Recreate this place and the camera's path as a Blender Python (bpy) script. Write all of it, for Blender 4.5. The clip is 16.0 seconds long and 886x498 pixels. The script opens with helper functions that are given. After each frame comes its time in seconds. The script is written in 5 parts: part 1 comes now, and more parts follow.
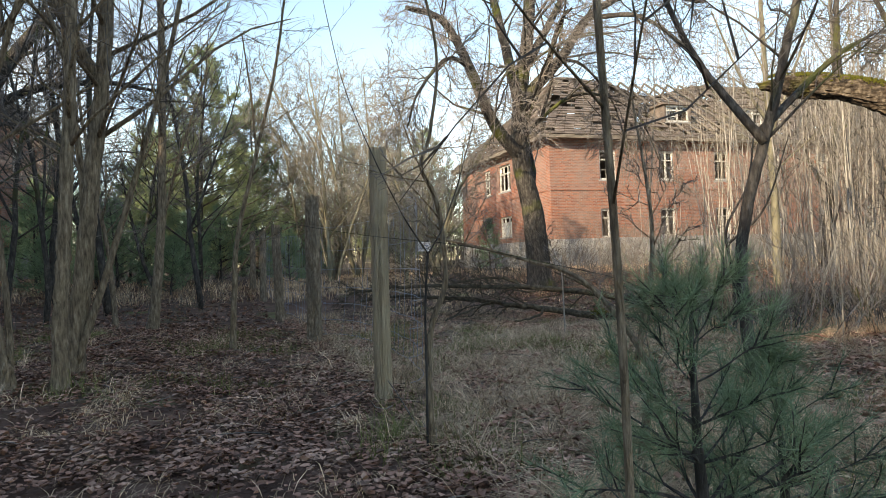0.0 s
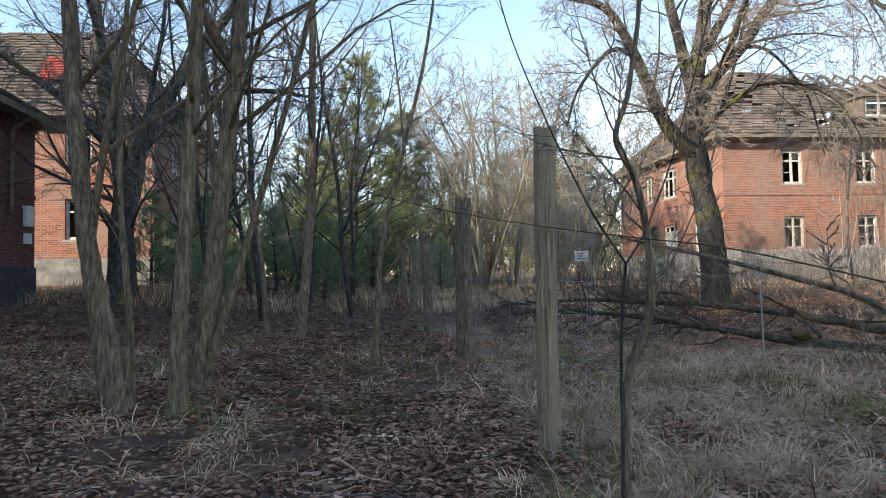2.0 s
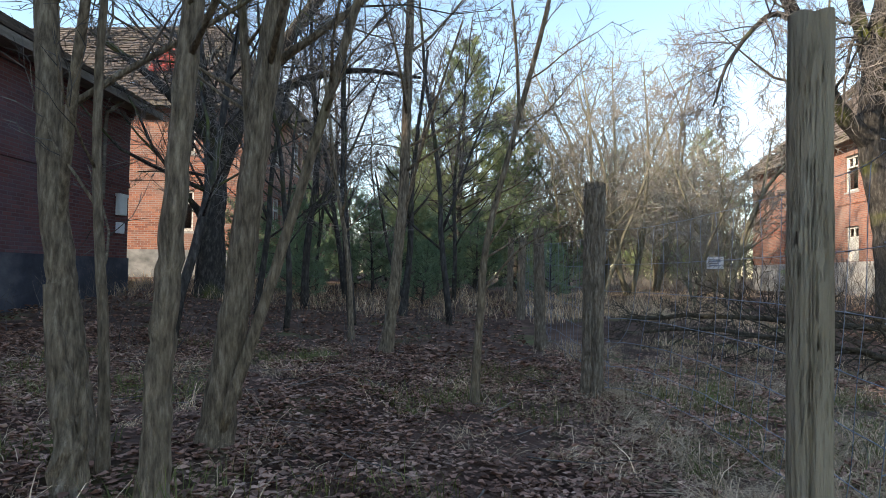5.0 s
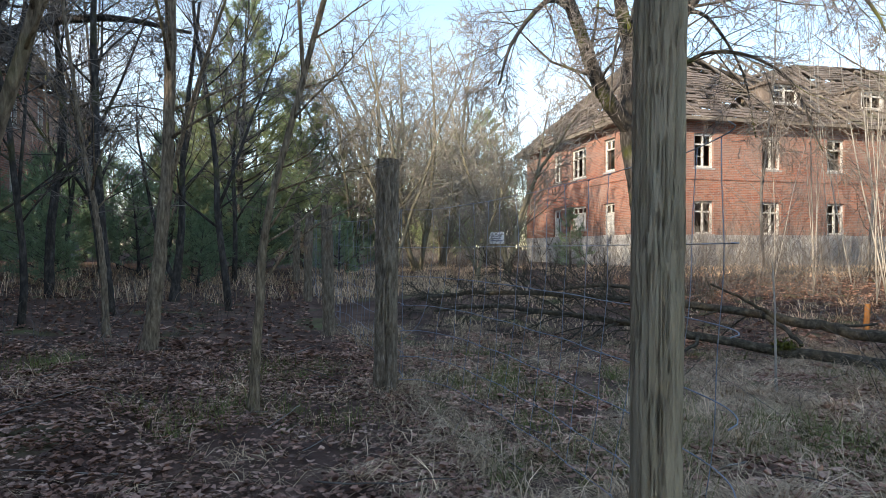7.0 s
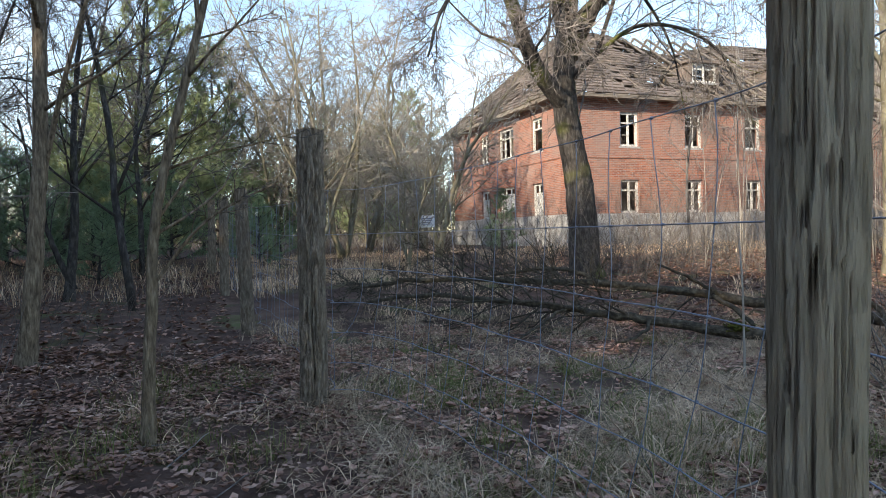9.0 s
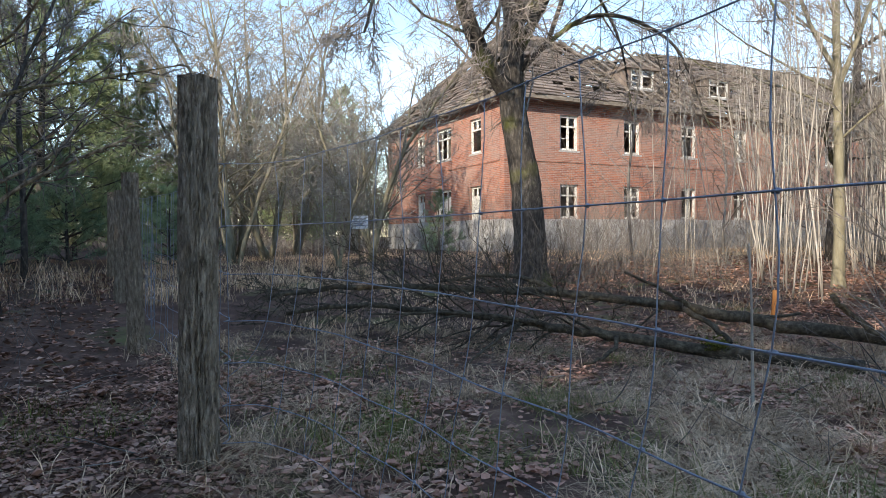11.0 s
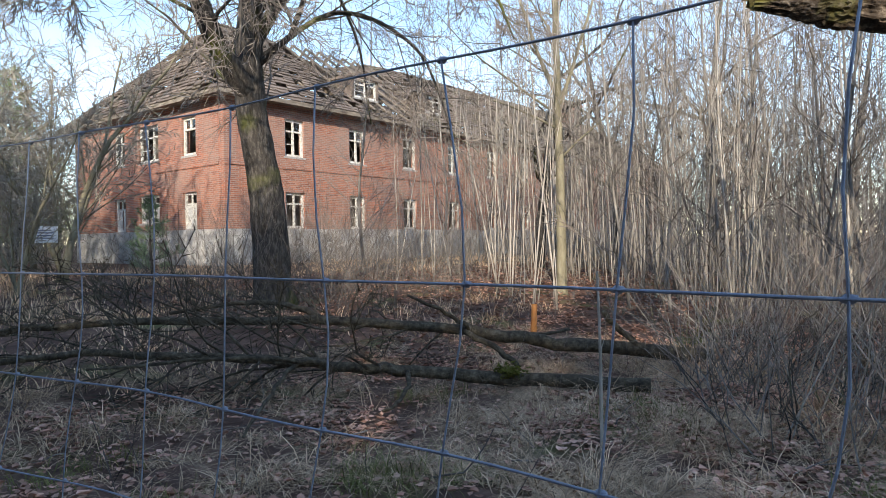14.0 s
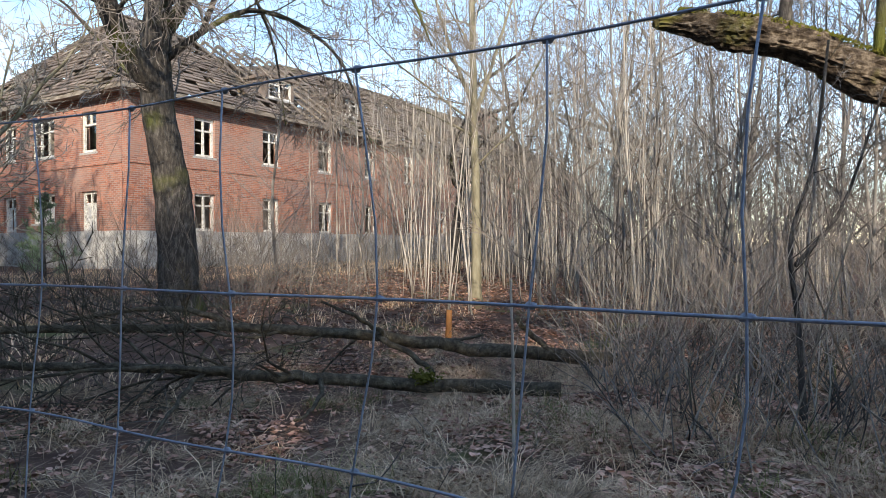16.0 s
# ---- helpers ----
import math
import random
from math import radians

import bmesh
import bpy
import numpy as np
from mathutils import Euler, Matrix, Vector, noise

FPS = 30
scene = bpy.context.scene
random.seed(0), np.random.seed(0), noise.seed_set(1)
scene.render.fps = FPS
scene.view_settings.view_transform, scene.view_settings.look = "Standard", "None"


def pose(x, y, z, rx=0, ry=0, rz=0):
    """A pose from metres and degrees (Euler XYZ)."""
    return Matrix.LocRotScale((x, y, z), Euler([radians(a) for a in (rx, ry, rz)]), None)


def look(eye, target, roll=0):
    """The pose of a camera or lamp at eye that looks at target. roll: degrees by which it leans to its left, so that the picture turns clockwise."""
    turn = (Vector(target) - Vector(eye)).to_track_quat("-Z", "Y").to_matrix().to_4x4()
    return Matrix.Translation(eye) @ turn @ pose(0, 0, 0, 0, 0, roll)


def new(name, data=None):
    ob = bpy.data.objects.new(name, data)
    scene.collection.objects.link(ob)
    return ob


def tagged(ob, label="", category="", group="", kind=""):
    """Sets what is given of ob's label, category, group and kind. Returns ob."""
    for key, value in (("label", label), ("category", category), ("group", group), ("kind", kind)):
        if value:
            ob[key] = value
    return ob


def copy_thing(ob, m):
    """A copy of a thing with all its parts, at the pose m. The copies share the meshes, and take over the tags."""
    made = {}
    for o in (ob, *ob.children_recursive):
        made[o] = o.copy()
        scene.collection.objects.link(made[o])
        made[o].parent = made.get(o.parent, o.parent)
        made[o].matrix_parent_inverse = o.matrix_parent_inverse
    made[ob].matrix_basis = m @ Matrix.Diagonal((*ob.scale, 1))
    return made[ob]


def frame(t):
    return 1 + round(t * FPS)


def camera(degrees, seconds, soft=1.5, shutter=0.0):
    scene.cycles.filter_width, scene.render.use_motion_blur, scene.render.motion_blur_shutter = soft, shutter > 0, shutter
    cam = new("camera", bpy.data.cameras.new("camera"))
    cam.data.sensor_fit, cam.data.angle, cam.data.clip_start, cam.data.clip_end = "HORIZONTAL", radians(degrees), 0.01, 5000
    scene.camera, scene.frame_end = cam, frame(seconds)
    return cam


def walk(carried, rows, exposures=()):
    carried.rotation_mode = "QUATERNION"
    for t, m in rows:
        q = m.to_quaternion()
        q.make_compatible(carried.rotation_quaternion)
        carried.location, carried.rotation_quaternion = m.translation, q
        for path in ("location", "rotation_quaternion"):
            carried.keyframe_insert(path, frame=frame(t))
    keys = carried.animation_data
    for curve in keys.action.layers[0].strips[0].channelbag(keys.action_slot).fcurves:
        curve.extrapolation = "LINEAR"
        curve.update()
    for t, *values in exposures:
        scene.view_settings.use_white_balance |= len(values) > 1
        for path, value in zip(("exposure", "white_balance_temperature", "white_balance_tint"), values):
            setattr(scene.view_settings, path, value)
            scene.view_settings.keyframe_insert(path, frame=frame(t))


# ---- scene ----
cam = camera(66.9, 16.0, soft=0.75)
PATH = [
    (0, (1.719, 0.227, 1.2), (2.332, 2.131, 1.232), -2.0),
    (0.5, (1.789, 0.392, 1.209), (2.461, 2.276, 1.246), -1.5),
    (1, (1.902, 0.679, 1.241), (2.422, 2.609, 1.29), -1.6),
    (1.5, (1.9, 1.076, 1.253), (2.216, 3.05, 1.315), -1.4),
    (2, (1.883, 1.454, 1.214), (2.058, 3.445, 1.286), -1.0),
    (2.5, (1.962, 1.877, 1.19), (1.948, 3.875, 1.274), -0.7),
    (2.7, (2.009, 2.053, 1.185), (1.937, 4.05, 1.261), -0.9),
    (3, (2.011, 2.366, 1.231), (1.935, 4.363, 1.315), -0.2),
    (3.5, (2.105, 2.708, 1.195), (2.051, 4.705, 1.282), -0.5),
    (3.7, (2.095, 2.781, 1.238), (2.036, 4.778, 1.325), 0.1),
    (5.8, (1.787, 3.942, 1.301), (1.637, 5.935, 1.367), 0.6),
    (6, (1.842, 3.996, 1.356), (1.84, 5.995, 1.424), -0.3),
    (6.5, (1.865, 4.047, 1.36), (2.343, 5.989, 1.394), 0.2),
    (7, (1.921, 4.22, 1.384), (2.408, 6.159, 1.383), 0.1),
    (7.5, (1.892, 4.405, 1.417), (2.356, 6.35, 1.414), 0.3),
    (8, (1.956, 4.614, 1.377), (2.547, 6.525, 1.37), -0.0),
    (8.5, (2.057, 4.866, 1.379), (2.71, 6.756, 1.356), -0.2),
    (8.7, (2.056, 4.962, 1.396), (2.726, 6.846, 1.355), -0.8),
    (10.8, (2.477, 6.453, 1.348), (3.332, 8.26, 1.31), -0.3),
    (11, (2.525, 6.526, 1.328), (3.409, 8.32, 1.289), -0.4),
    (11.5, (2.602, 6.856, 1.4), (3.551, 8.616, 1.36), 0.4),
    (12, (2.585, 7.18, 1.405), (3.658, 8.868, 1.369), 0.3),
    (12.5, (2.6, 7.45, 1.395), (3.791, 9.056, 1.353), -0.2),
    (13, (2.655, 7.7, 1.42), (3.936, 9.235, 1.385), 0.0),
    (13.5, (2.713, 7.988, 1.448), (4.134, 9.395, 1.42), -0.5),
    (14, (2.743, 8.04, 1.472), (4.291, 9.306, 1.446), -0.8),
    (14.5, (2.751, 8.042, 1.476), (4.378, 9.205, 1.449), -0.6),
    (15, (2.754, 8.044, 1.483), (4.424, 9.144, 1.455), -0.5),
    (15.5, (2.758, 8.046, 1.485), (4.441, 9.127, 1.462), -0.5),
    (16, (2.761, 8.048, 1.486), (4.455, 9.111, 1.472), -0.2),
]
WHITE = [(0, 1.02, 8600, 9), (0.6, 1.02, 8400, 9), (1.3, 1.02, 7800, 10), (3.5, 1.0, 7600, 10), (8.5, 1.0, 7400, 10), (11, 0.95, 7100, 10), (13.5, 0.88, 7000, 10), (16, 0.85, 7100, 10)]
walk(cam, [(t, look(eye, target, roll)) for t, eye, target, roll in PATH], WHITE)


# ---- light ----
TO_SUN = Vector((-0.78, -0.50, 0.41)).normalized()
sun_data = bpy.data.lights.new("sun", "SUN")
sun_data.energy, sun_data.angle, sun_data.color = 4.0, radians(0.8), (1.0, 0.91, 0.79)
sun = new("sun", sun_data)
sun.matrix_world = look((-60, -40, 40), Vector((-60, -40, 40)) - TO_SUN)
world = bpy.data.worlds.new("sky")
scene.world = world
world.use_nodes = True
wn, wl = world.node_tree.nodes, world.node_tree.links
sky = wn.new("ShaderNodeTexSky")
sky.sky_type, sky.sun_disc = "NISHITA", False
sky.sun_elevation = math.asin(TO_SUN.z)
sky.sun_rotation = math.atan2(TO_SUN.x, TO_SUN.y)
sky.dust_density, sky.ozone_density = 0.15, 2.6
wcoord, wmap, wnoise, wramp, wmix = (wn.new(k) for k in ("ShaderNodeTexCoord", "ShaderNodeMapping", "ShaderNodeTexNoise", "ShaderNodeValToRGB", "ShaderNodeMix"))
wmap.inputs["Scale"].default_value = (1.1, 1.1, 2.6)
wnoise.inputs["Scale"].default_value, wnoise.inputs["Detail"].default_value = 1.7, 7
wramp.color_ramp.elements[0].position, wramp.color_ramp.elements[1].position = 0.55, 0.95
wmix.data_type = "RGBA"
wmix.inputs[7].default_value = (3.1, 3.3, 3.6, 1)
wl.new(wcoord.outputs["Generated"], wmap.inputs[0])
wl.new(wmap.outputs[0], wnoise.inputs["Vector"])
wl.new(wnoise.outputs["Fac"], wramp.inputs[0])
wl.new(wramp.outputs[0], wmix.inputs[0])
wl.new(sky.outputs[0], wmix.inputs[6])
wl.new(wmix.outputs[2], wn["Background"].inputs[0])
wn["Background"].inputs[1].default_value = 0.215


# ---- materials ----
def material(name, colours, scale=(4, 4, 4), rough=0.85, bump=0.4, detail=8, fine=None, metal=0.0, random_tint=0.0):
    """Noise-driven colour ramp with grain and relief, in the object's own metres."""
    m = bpy.data.materials.new(name)
    m.use_nodes = True
    n, l = m.node_tree.nodes, m.node_tree.links
    b = n["Principled BSDF"]
    b.inputs["Roughness"].default_value, b.inputs["Metallic"].default_value = rough, metal
    b.inputs["Specular IOR Level"].default_value = 0.25
    co, mp, no, ra = (n.new(k) for k in ("ShaderNodeTexCoord", "ShaderNodeMapping", "ShaderNodeTexNoise", "ShaderNodeValToRGB"))
    mp.inputs["Scale"].default_value = scale
    no.inputs["Scale"].default_value, no.inputs["Detail"].default_value, no.inputs["Roughness"].default_value = 1.0, detail, 0.62
    el = ra.color_ramp.elements
    while len(el) < len(colours):
        el.new(0.5)
    for i, c in enumerate(colours):
        el[i].position = 0.28 + 0.44 * i / max(1, len(colours) - 1)
        el[i].color = (*c, 1)
    l.new(co.outputs["Object"], mp.inputs[0])
    l.new(mp.outputs[0], no.inputs["Vector"])
    l.new(no.outputs["Fac"], ra.inputs[0])
    out = ra.outputs[0]
    if random_tint:
        oi, ge, ad, mr, hs = (n.new(k) for k in ("ShaderNodeObjectInfo", "ShaderNodeNewGeometry", "ShaderNodeMath", "ShaderNodeMapRange", "ShaderNodeHueSaturation"))
        ad.operation = "ADD"
        l.new(oi.outputs["Random"], ad.inputs[0])
        l.new(ge.outputs["Random Per Island"], ad.inputs[1])
        mr.inputs[2].default_value = 2.0
        mr.inputs[3].default_value, mr.inputs[4].default_value = 1 - random_tint, 1 + random_tint
        l.new(ad.outputs[0], mr.inputs[0])
        l.new(mr.outputs[0], hs.inputs["Value"])
        l.new(out, hs.inputs["Color"])
        out = hs.outputs[0]
    l.new(out, b.inputs["Base Color"])
    if bump:
        no2, bu = n.new("ShaderNodeTexNoise"), n.new("ShaderNodeBump")
        mp2 = n.new("ShaderNodeMapping")
        mp2.inputs["Scale"].default_value = fine or tuple(4 * q for q in scale)
        no2.inputs["Scale"].default_value, no2.inputs["Detail"].default_value = 1.0, 6
        bu.inputs["Strength"].default_value, bu.inputs["Distance"].default_value = bump, 0.02
        l.new(co.outputs["Object"], mp2.inputs[0])
        l.new(mp2.outputs[0], no2.inputs["Vector"])
        l.new(no2.outputs["Fac"], bu.inputs["Height"])
        l.new(bu.outputs[0], b.inputs["Normal"])
    return m


def mossy(m, colour, amount, scale):
    """Moss in patches over a finished material."""
    n, l = m.node_tree.nodes, m.node_tree.links
    b = n["Principled BSDF"]
    src = b.inputs["Base Color"].links[0].from_socket
    co, no, ra, mx = (n.new(k) for k in ("ShaderNodeTexCoord", "ShaderNodeTexNoise", "ShaderNodeValToRGB", "ShaderNodeMix"))
    no.inputs["Scale"].default_value, no.inputs["Detail"].default_value = scale, 6
    ra.color_ramp.elements[0].position, ra.color_ramp.elements[1].position = 1 - amount - 0.08, 1 - amount + 0.08
    mx.data_type = "RGBA"
    mx.inputs[7].default_value = (*colour, 1)
    l.new(co.outputs["Object"], no.inputs["Vector"])
    l.new(no.outputs["Fac"], ra.inputs[0])
    l.new(ra.outputs[0], mx.inputs[0])
    l.new(src, mx.inputs[6])
    l.new(mx.outputs[2], b.inputs["Base Color"])
    return m


def brick_material(name, c1, c2, mortar, dirt, dirt_amount):
    m = bpy.data.materials.new(name)
    m.use_nodes = True
    n, l = m.node_tree.nodes, m.node_tree.links
    b = n["Principled BSDF"]
    b.inputs["Roughness"].default_value = 0.9
    b.inputs["Specular IOR Level"].default_value = 0.15
    co, sp, ad, cb, br = (n.new(k) for k in ("ShaderNodeTexCoord", "ShaderNodeSeparateXYZ", "ShaderNodeMath", "ShaderNodeCombineXYZ", "ShaderNodeTexBrick"))
    ad.operation = "ADD"
    l.new(co.outputs["Object"], sp.inputs[0])
    l.new(sp.outputs[0], ad.inputs[0])
    l.new(sp.outputs[1], ad.inputs[1])
    l.new(ad.outputs[0], cb.inputs[0])
    l.new(sp.outputs[2], cb.inputs[1])
    l.new(cb.outputs[0], br.inputs["Vector"])
    br.inputs["Color1"].default_value, br.inputs["Color2"].default_value, br.inputs["Mortar"].default_value = (*c1, 1), (*c2, 1), (*mortar, 1)
    br.inputs["Scale"].default_value = 1.0
    br.inputs["Brick Width"].default_value, br.inputs["Row Height"].default_value = 0.25, 0.0775
    br.inputs["Mortar Size"].default_value, br.inputs["Mortar Smooth"].default_value = 0.010, 0.3
    br.inputs["Bias"].default_value = 0.0
    no, ra, mx = (n.new(k) for k in ("ShaderNodeTexNoise", "ShaderNodeValToRGB", "ShaderNodeMix"))
    mp = n.new("ShaderNodeMapping")
    mp.inputs["Scale"].default_value = (0.35, 0.35, 0.5)
    no.inputs["Scale"].default_value, no.inputs["Detail"].default_value, no.inputs["Roughness"].default_value = 1.0, 9, 0.7
    ra.color_ramp.elements[0].position, ra.color_ramp.elements[1].position = 0.62 - dirt_amount, 0.78 - dirt_amount * 0.5
    mx.data_type = "RGBA"
    mx.inputs[7].default_value = (*dirt, 1)
    l.new(co.outputs["Object"], mp.inputs[0])
    l.new(mp.outputs[0], no.inputs["Vector"])
    l.new(no.outputs["Fac"], ra.inputs[0])
    sc = n.new("ShaderNodeMath")
    sc.operation, sc.inputs[1].default_value = "MULTIPLY", 0.75
    l.new(ra.outputs[0], sc.inputs[0])
    l.new(sc.outputs[0], mx.inputs[0])
    l.new(br.outputs["Color"], mx.inputs[6])
    l.new(mx.outputs[2], b.inputs["Base Color"])
    bu = n.new("ShaderNodeBump")
    bu.invert = True
    bu.inputs["Strength"].default_value, bu.inputs["Distance"].default_value = 0.7, 0.012
    l.new(br.outputs["Fac"], bu.inputs["Height"])
    l.new(bu.outputs[0], b.inputs["Normal"])
    return m


M_GROUND = mossy(material("leaf_litter_soil", [(0.0446, 0.0249, 0.0192), (0.1107, 0.0634, 0.0466), (0.2228, 0.1391, 0.0985)], (2.2, 2.2, 2.2), 0.95, 0.9, 10, (22, 22, 22)), (0.13, 0.135, 0.05), 0.36, 0.9)
M_BARK = mossy(material("furrowed_bark", [(0.05, 0.037, 0.026), (0.21, 0.16, 0.11), (0.42, 0.335, 0.24)], (42, 42, 8), 0.92, 1.0, 9, (110, 110, 26)), (0.16, 0.145, 0.055), 0.33, 1.3)
M_BARK_DARK = mossy(material("dark_bark", [(0.0224, 0.0205, 0.0192), (0.0592, 0.0529, 0.048), (0.153, 0.14, 0.126)], (17, 17, 6), 0.92, 1.0, 10, (60, 60, 18)), (0.12, 0.13, 0.03), 0.37, 0.9)
M_BARK_PALE = material("pale_sapling_bark", [(0.2266, 0.1966, 0.1702), (0.3806, 0.345, 0.3013), (0.5129, 0.4864, 0.4519)], (8, 8, 2), 0.85, 0.4, random_tint=0.3)
M_BARK_GOLD = material("yellow_green_bark", [(0.1129, 0.1024, 0.0703), (0.2062, 0.1858, 0.1293), (0.2793, 0.2621, 0.1875)], (8, 8, 2), 0.85, 0.4, random_tint=0.25)
M_BARK_WOOD = material("grey_tan_bark", [(0.0985, 0.09, 0.0804), (0.2076, 0.192, 0.174), (0.3384, 0.324, 0.2988)], (9, 9, 2.5), 0.88, 0.5, random_tint=0.35)
M_BARK_TORN = mossy(material("flaking_lichened_bark", [(0.0117, 0.00805, 0.00583), (0.0713, 0.0528, 0.0371), (0.259, 0.209, 0.154)], (11, 11, 11), 0.95, 1.0, 12, (45, 45, 45)), (0.15, 0.14, 0.035), 0.36, 1.6)
M_TWIG = material("grey_brown_twig", [(0.0805, 0.069, 0.0609), (0.1667, 0.1437, 0.1288), (0.276, 0.2472, 0.2185)], (5, 5, 5), 0.85, 0.0, 3, random_tint=0.65)
M_TWIG_PALE = material("ochre_twig", [(0.1663, 0.1439, 0.1196), (0.2776, 0.2524, 0.2148), (0.379, 0.3554, 0.3111)], (5, 5, 5), 0.85, 0.0, 3, random_tint=0.5)
M_POST = mossy(material("weathered_post_wood", [(0.25, 0.195, 0.135), (0.37, 0.30, 0.21), (0.48, 0.40, 0.29)], (16, 16, 1.2), 0.93, 1.0, 9, (100, 100, 9)), (0.20, 0.20, 0.06), 0.30, 1.8)
M_POST_BARK = mossy(material("bark_clad_post_wood", [(0.11, 0.085, 0.064), (0.26, 0.208, 0.158), (0.46, 0.385, 0.305)], (34, 34, 9), 0.94, 1.0, 10, (110, 110, 30)), (0.16, 0.155, 0.055), 0.28, 2.2)
M_POST_TOP = material("cut_end_grain", [(0.08, 0.07, 0.055), (0.2, 0.18, 0.15)], (20, 20, 20), 0.95, 0.6)
M_DEAD = material("dead_branch_wood", [(0.022, 0.018, 0.013), (0.075, 0.061, 0.042), (0.17, 0.148, 0.105)], (15, 15, 15), 0.92, 1.0)
M_MOSS = material("bright_moss", [(0.07, 0.0744, 0.0096), (0.154, 0.149, 0.024)], (20, 20, 20), 0.95, 1.0)
M_GRASS = material("dry_straw_grass", [(0.25, 0.16, 0.10), (0.57, 0.395, 0.25), (0.98, 0.75, 0.52)], (4.5, 4.5, 4.5), 0.8, 0.0, 6, random_tint=0.9)
M_GRASS_GREEN = material("winter_green_grass", [(0.12, 0.132, 0.042), (0.24, 0.24, 0.078)], (2, 2, 2), 0.8, 0.0, 4, random_tint=0.3)
M_LEAF = material("fallen_brown_leaf", [(0.18, 0.0864, 0.0624), (0.456, 0.252, 0.1824), (0.768, 0.516, 0.396)], (3, 3, 3), 0.75, 0.0, 4, random_tint=0.8)
M_NEEDLE = material("pine_needle_green", [(0.1437, 0.1932, 0.1025), (0.2507, 0.3036, 0.1575), (0.3945, 0.4197, 0.2058)], (2, 2, 2), 0.6, 0.0, 4, random_tint=0.35)
M_NEEDLE_BLUE = material("young_pine_blue_green", [(0.108, 0.171, 0.0981), (0.186, 0.269, 0.155), (0.288, 0.367, 0.207)], (3, 3, 3), 0.55, 0.0, 4, random_tint=0.3)
M_BRICK = brick_material("red_brick", (0.43, 0.155, 0.092), (0.22, 0.078, 0.054), (0.33, 0.27, 0.235), (0.30, 0.235, 0.205), 0.22)
# darker, purpler copy of the red brick: the wall's shade is in the colour
M_BRICK_SHADED = brick_material("shade_toned_brick", (0.20, 0.078, 0.07), (0.125, 0.05, 0.052), (0.16, 0.12, 0.12), (0.13, 0.115, 0.14), 0.12)
M_PLINTH = material("pale_plinth_render", [(0.16, 0.16, 0.165), (0.36, 0.36, 0.355), (0.58, 0.57, 0.54)], (1.6, 1.6, 2.4), 0.92, 0.6)
# plinth of the same house, its shade also darkened into the colour
M_PLINTH_SHADED = material("shade_toned_plinth", [(0.028, 0.03, 0.042), (0.06, 0.063, 0.08), (0.15, 0.15, 0.165)], (0.8, 0.8, 1.2), 0.9, 0.6)
M_PLINTH_GREY = material("grey_stained_plinth", [(0.10, 0.10, 0.10), (0.22, 0.22, 0.215), (0.38, 0.37, 0.35)], (1.4, 1.4, 2.0), 0.92, 0.6)
M_TILE = mossy(material("old_clay_roof_tile", [(0.07, 0.056, 0.048), (0.14, 0.11, 0.092), (0.23, 0.185, 0.155)], (1.2, 1.2, 1.2), 0.95, 0.6, random_tint=0.35), (0.13, 0.12, 0.06), 0.33, 0.5)
M_RAFTER = material("rotten_roof_timber", [(0.10, 0.085, 0.07), (0.2, 0.17, 0.14), (0.32, 0.28, 0.23)], (2, 2, 8), 0.95, 0.4)
M_FRAME = material("peeling_white_window_paint", [(0.30, 0.28, 0.24), (0.62, 0.61, 0.57), (0.78, 0.77, 0.74)], (9, 9, 9), 0.7, 0.4)
M_SILL = material("grey_stone_sill", [(0.25, 0.24, 0.23), (0.42, 0.41, 0.39)], (6, 6, 6), 0.9, 0.5)
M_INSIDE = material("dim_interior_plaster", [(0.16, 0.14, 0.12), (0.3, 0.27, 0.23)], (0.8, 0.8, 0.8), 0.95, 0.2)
M_WIRE = material("galvanised_wire", [(0.20, 0.23, 0.29), (0.34, 0.38, 0.46)], (30, 30, 30), 0.5, 0.2, metal=0.25)
M_SIGN = material("white_enamel_sign", [(0.72, 0.73, 0.76), (0.82, 0.83, 0.85)], (5, 5, 5), 0.4, 0.1)
M_SIGN_BAR = material("faded_blue_print", [(0.12, 0.16, 0.28), (0.2, 0.24, 0.36)], (9, 9, 9), 0.6, 0.0)
M_ORANGE = material("orange_rotten_wood", [(0.25, 0.10, 0.03), (0.45, 0.20, 0.07)], (12, 12, 4), 0.9, 0.6)
M_RED = material("faded_red_board", [(0.30, 0.05, 0.04), (0.42, 0.09, 0.07)], (4, 4, 4), 0.8, 0.3)
M_GLASS = bpy.data.materials.new("old_window_glass")
M_GLASS.use_nodes = True
_g = M_GLASS.node_tree.nodes["Principled BSDF"]
_g.inputs["Base Color"].default_value = (0.9, 0.93, 0.95, 1)
_g.inputs["Roughness"].default_value, _g.inputs["Transmission Weight"].default_value, _g.inputs["IOR"].default_value = 0.04, 1.0, 1.45


# ---- mesh helpers ----
def mesh_object(name, verts, faces, mat, parent=None, label="", smooth=False):
    me = bpy.data.meshes.new(name)
    me.from_pydata(verts, [], faces)
    me.materials.append(mat)
    if smooth:
        me.shade_smooth()
    ob = new(name, me)
    if parent:
        ob.parent = parent
    return tagged(ob, label)


def box_data(x0, y0, z0, x1, y1, z1, verts, faces):
    k = len(verts)
    verts += [(x0, y0, z0), (x1, y0, z0), (x1, y1, z0), (x0, y1, z0), (x0, y0, z1), (x1, y0, z1), (x1, y1, z1), (x0, y1, z1)]
    faces += [tuple(k + i for i in f) for f in ((0, 3, 2, 1), (4, 5, 6, 7), (0, 1, 5, 4), (1, 2, 6, 5), (2, 3, 7, 6), (3, 0, 4, 7))]


